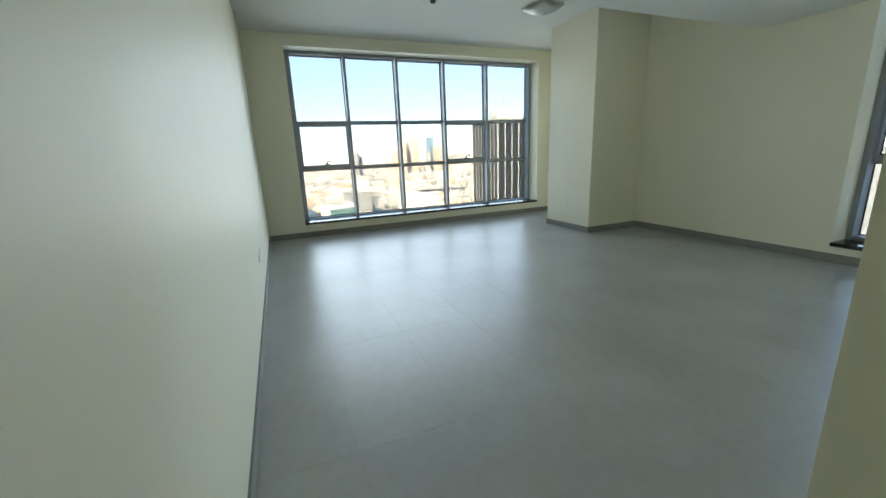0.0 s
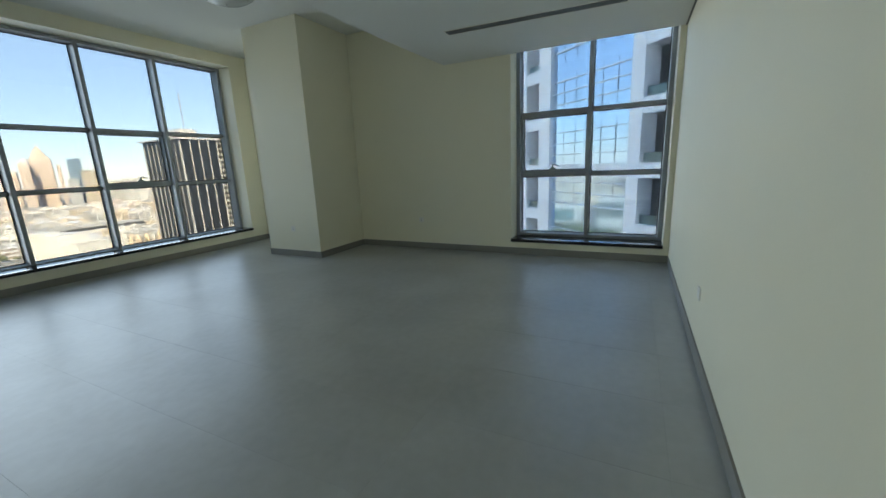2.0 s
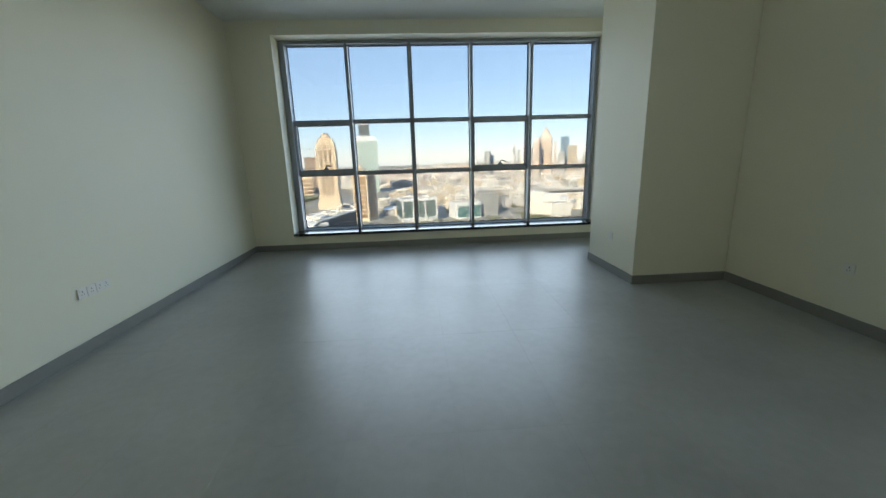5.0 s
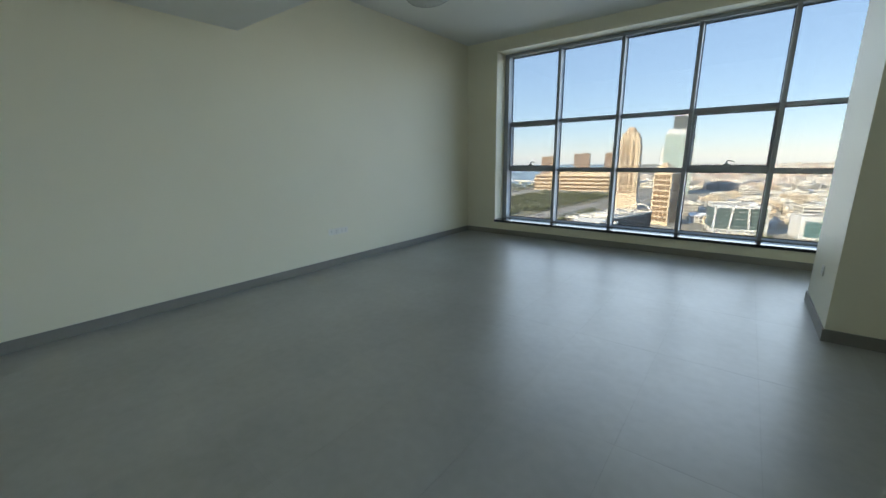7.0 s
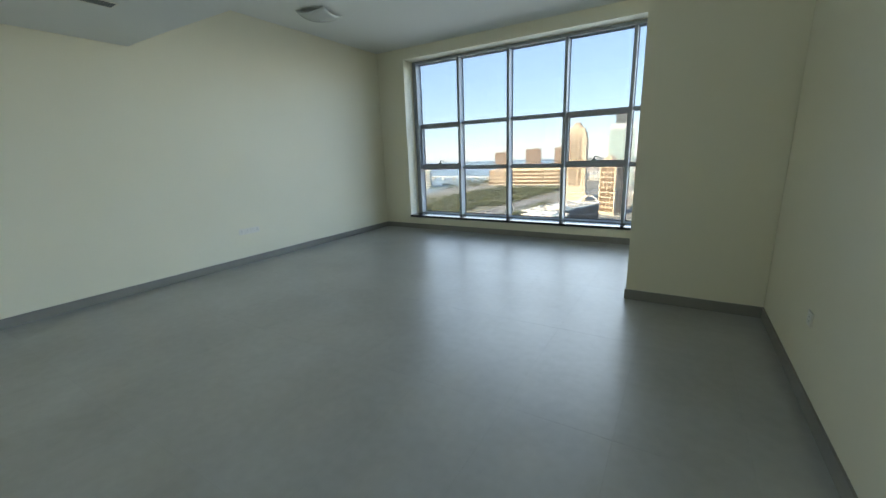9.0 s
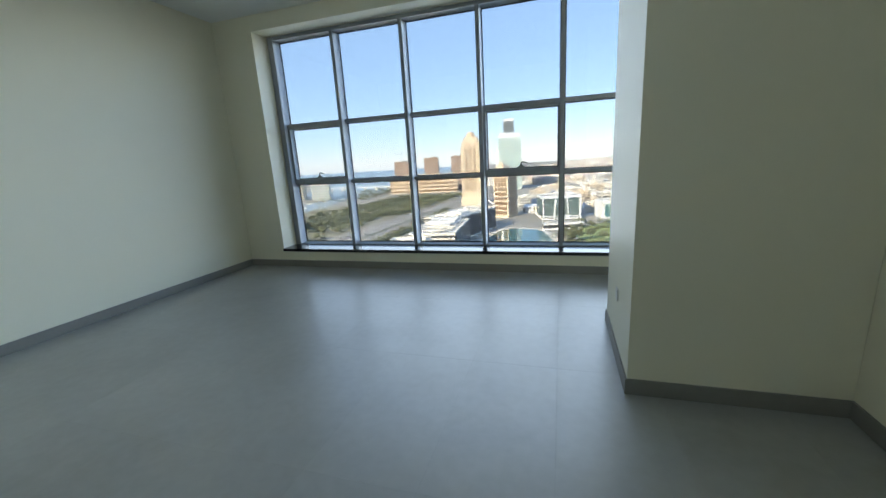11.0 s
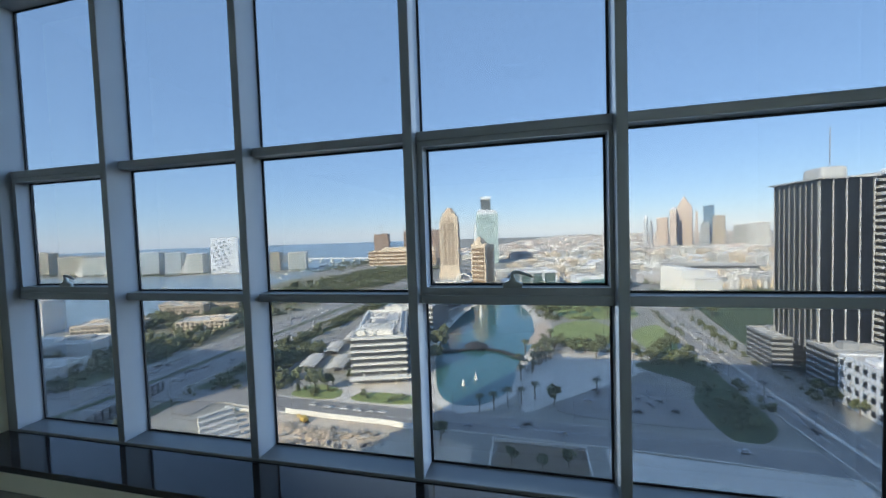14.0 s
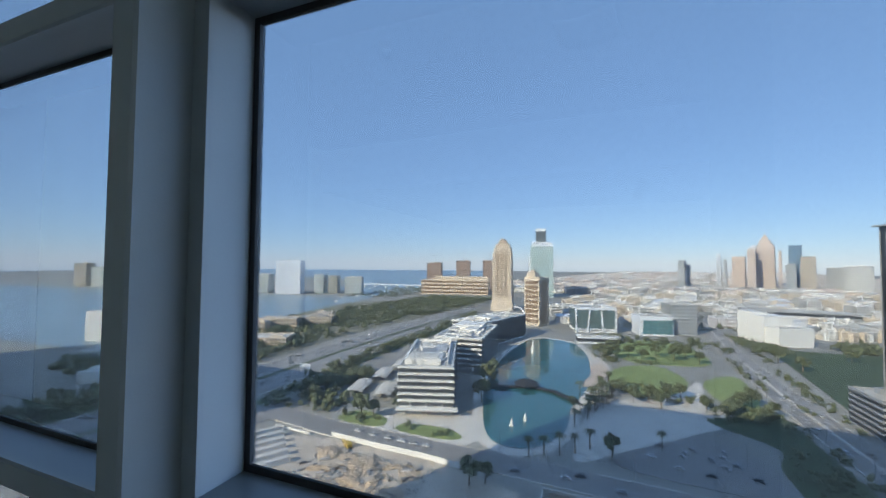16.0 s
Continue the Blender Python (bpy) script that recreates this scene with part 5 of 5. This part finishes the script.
# sunken garden below the tower
ground("planting", sheet([(-16, 148), (20, 146), (22, 172), (-14, 174)], G, 0.24), material("dry_brown_bed", (0.22, 0.17, 0.12), 0.95, vary=0.4, scale=0.1, fine=1, bump=0.0), "brown sunken garden bed", "planting")
garden_wall = thing("garden_wall", "low pale wall round the sunken garden", "wall")
for x0, y0, x1, y1 in ((-17, 173.5, 22.6, 174.3), (21.8, 146, 22.6, 173.5), (-17, 147, -16.2, 173.5)):
    part("wall_run", boxes((x0, y0, G, x1, y1, G + 1.4)), M_PLAZA, garden_wall)
# hoarding, cabins, digger and spoil on the site
thing("hoarding", "long white site hoarding", "fence", bm=strip([(-128, 182), (-100, 180), (-70, 179), (-48, 176)], 0.4, G + 0.2, 2.6), mats=M_WHITE)
for k in range(6):
    cabin = thing("site_cabin", "long white flat-roofed site cabin", "cabin", "site cabins", at=pose(-163 + 5.6 * k, 171 - 5.0 * k, G + 0.2, 0, 0, -32))
    part("body", boxes((-1.4, -8, 0, 1.4, 8, 2.6)), M_WHITE, cabin)
    part("roof", boxes((-1.6, -8.2, 2.6, 1.6, 8.2, 2.75)), M_ROOF, cabin)
thing("site_barrier", "low white concrete barrier beside the road", "barrier", bm=strip([(-166, 181), (-150, 180), (-140, 179)], 0.7, G + 0.2, 1.3), mats=M_WHITE)
digger = thing("excavator", "yellow excavator on the sandy site", "excavator", at=pose(-112, 174, G + 0.2, 0, 0, 60))
part("cab", soft_box(-1.4, -2, 1.0, 1.4, 2, 3.0, 0.2), M_YELLOW, digger)
part("track", boxes((-1.6, -2.2, 0, -0.9, 2.2, 0.95), (0.9, -2.2, 0, 1.6, 2.2, 0.95)), M_TYRE, digger)
part("arm", boxes((-0.3, 2, 2.0, 0.3, 6.5, 2.7), (-0.25, 6.2, 0.4, 0.25, 6.8, 2.4)), M_YELLOW, digger)
mounds = bmesh.new()
rm = random.Random(9)
for _ in range(54):
    m = pose(rm.uniform(-118, -68), rm.uniform(126, 168), G, 0, 0, rm.uniform(0, 180)) @ Matrix.Diagonal((rm.uniform(2, 7.5), rm.uniform(1.6, 5.5), rm.uniform(0.7, 2.6), 1))
    bmesh.ops.create_icosphere(mounds, subdivisions=3, radius=1.0, matrix=m)
for v in mounds.verts:
    v.co += Vector((rm.uniform(-1, 1), rm.uniform(-1, 1), rm.uniform(-0.8, 0.8))) * 0.42
tagged(new("sand_mound", mesh_of("sand_mound", mounds, material("tan_excavated_sand", (0.50, 0.38, 0.26), 0.95, vary=0.4, scale=0.15, fine=1.0, bump=0.0))), "tan heaps of excavated sand on the site", "sand heaps", kind="stuff")
litter = bmesh.new()
for _ in range(120):
    m = pose(rm.uniform(-126, -70), rm.uniform(124, 172), G + 0.6, 0, 0, rm.uniform(0, 180)) @ Matrix.Diagonal((rm.uniform(0.4, 2.2), rm.uniform(0.3, 1.0), rm.uniform(0.3, 0.9), 1))
    b0 = len(litter.verts)
    box(litter, -1, -1, -0.7, 1, 1, 1)
    litter.verts.ensure_lookup_table()
    for v in litter.verts[b0:]:
        v.co = m @ v.co
tagged(new("building_material", mesh_of("building_material", litter, material("mixed_site_stacks", (0.34, 0.31, 0.28), 0.8, vary=0.9, scale=0.08, fine=1, bump=0.0, per_island=1.2))), "stacks of timber, steel and pipes on the site", "building material", kind="stuff")
spoil = bmesh.new()
rs = random.Random(5)
for _ in range(260):
    m = pose(rs.uniform(-125, -62), rs.uniform(120, 172), G + 0.2, rs.uniform(0, 20), rs.uniform(0, 20), rs.uniform(0, 180)) @ Matrix.Diagonal((rs.uniform(0.3, 1.5), rs.uniform(0.3, 1.2), rs.uniform(0.2, 0.8), 1))
    bmesh.ops.create_icosphere(spoil, subdivisions=1, radius=1.0, matrix=m)
for v in spoil.verts:
    v.co += Vector((rs.uniform(-1, 1), rs.uniform(-1, 1), rs.uniform(-0.3, 0.5))) * 0.25
tagged(new("spoil_heap", mesh_of("spoil_heap", spoil, M_SAND)), "heaps of sand and rubble on the site", "rubble", kind="stuff")
for k in range(24):
    x, y = rs.uniform(-800, -560), rs.uniform(560, 1150)
    boat = thing("boat", "small white boat on the bay", "boat", "boats on the bay", at=pose(x, y, G + 0.3, 0, 0, rs.uniform(0, 360)))
    part("hull", soft_box(-1.6, -6, 0, 1.6, 6, 1.6, 0.5), M_WHITE, boat)
    part("cabin", soft_box(-1.1, -3, 1.6, 1.1, 1.5, 3.4, 0.3), M_WHITE, boat)

# the street grid leans a little west of north
CITY = [o for o in bpy.data.objects if o.parent is None and o.name not in BEFORE]
LEAN = 0.018
for o in CITY:
    if o.matrix_basis == Matrix.Identity(4):
        for piece in [o] + list(o.children):
            for v in piece.data.vertices if piece.data else ():
                v.co.x -= LEAN * (v.co.y - 200)
    else:
        o.location.x -= LEAN * (o.location.y - 200)

# ---- the neighbouring white tower ----
ST_H, Z0 = 3.37, 0.57  # storey height and the middle of a floor band
M_NEIGHBOUR = material("bright_white_cladding", (0.88, 0.88, 0.88), 0.35, vary=0.03, scale=0.5, fine=6, bump=0.0)
nb = thing("neighbour_tower", "white clad tower with blue glass and dark loggias", "building", at=pose(27.3, 3.1, 0, 0, 0, -133))
TOPZ = Z0 + 12 * ST_H
part("core", boxes((-8.0, 1.6, G, 30, 22, TOPZ)), M_NEIGHBOUR, nb)
part("glass_wall", boxes((-4.1, 0.3, Z0 - 10 * ST_H, 3.06, 1.6, TOPZ)), M_BLUEGL, nb, "blue mirror glass bay")
for x0, x1 in ((-8.0, -7.1), (-5.45, -4.1), (3.06, 3.9), (6.3, 7.4), (11.4, 12.6)):
    part("pier", boxes((x0, 0, G, x1, 1.6, TOPZ)), M_NEIGHBOUR, nb)
for k in range(-9, 12):
    z = Z0 + k * ST_H
    for x0, x1 in ((-7.1, -5.45), (3.9, 6.3), (7.4, 11.4)):
        part("spandrel", boxes((x0, 0.03, z - 0.4, x1, 1.6, z + 0.42)), M_NEIGHBOUR, nb)
        part("window", boxes((x0, 1.1, z + 0.42, x1, 1.59, z + ST_H - 0.4)), M_DARKGL, nb)
        part("balustrade", boxes((x0, 0.3, z + 0.42, x1, 0.34, z + 0.95)), M_GREENGL, nb, "glass balustrade")
    if k % 3 == 0:
        part("spandrel", boxes((-4.1, 0.1, z - 0.4, 3.06, 0.3, z + 0.42)), M_NEIGHBOUR, nb)
        for j in range(1, 9):
            part("panel_joint", boxes((-4.1 + 0.8 * j - 0.012, 0.095, z - 0.4, -4.1 + 0.8 * j + 0.012, 0.11, z + 0.42)), M_GREY, nb)
    for j in (0.75, 1.5, 2.25):
        part("rail", boxes((-4.1, 0.2, z + j + 0.3, 3.06, 0.29, z + j + 0.37)), M_NEIGHBOUR, nb)
    for j in range(1, 6):
        part("joint", boxes((-4.1 + 1.19 * j - 0.008, 0.27, z + 0.42, -4.1 + 1.19 * j + 0.008, 0.298, z + ST_H - 0.4)), M_DARKGL, nb)

# storeys below, plus an unseen slab, link and wing added to shade the city
own = thing("apartment_tower", "apartment tower storeys below the room with unseen blocks added for shade", "building")
part("lower_storeys", boxes((-10, -14, G, X + OUT - 0.3, Y + OUT - 0.3, -0.6)), M_PANEL, own)
part("tall_slab", boxes((-174, -44, G, -9.7, -20, 102)), M_PANEL, own)
part("link", boxes((-10, -20, G, 4, -14, -0.6)), M_PANEL, own)
part("east_wing", boxes((6.8, -22, G, 44, -4, 40)), M_PANEL, own)
# unseen block behind the view, added to shade the ground beside the highway
west = thing("apartment_tower", "unseen pale block added to shade the ground by the highway", "building")
part("wall", boxes((-690, -60, G, -335, -20, 88)), M_PANEL, west)
part("roof", boxes((-691, -61, 88, -334, -19, 89)), M_ROOF, west)

# ---- floor tiles ----
TW, TL, OFFX, OFFY = 0.6, 1.2, -0.12, 0.2
floor = structure("floor", boxes((-0.2, BACK - 0.2, -0.2, X + OUT, Y + OUT, -0.0007)), M_GROUT, "large matt grey porcelain tiles with thin joints", "floor")
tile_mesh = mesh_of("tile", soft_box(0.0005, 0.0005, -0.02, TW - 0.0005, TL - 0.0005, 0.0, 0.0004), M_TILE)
for i in range(-1, 12):
    for j in range(-4, 8):
        x, y = OFFX + i * TW, OFFY + j * TL
        if -TW < x < X + 0.1 and BACK - TL < y < Y + 0.1:
            if y + TL < S - 0.2 and x > JAMB + 0.1:
                continue
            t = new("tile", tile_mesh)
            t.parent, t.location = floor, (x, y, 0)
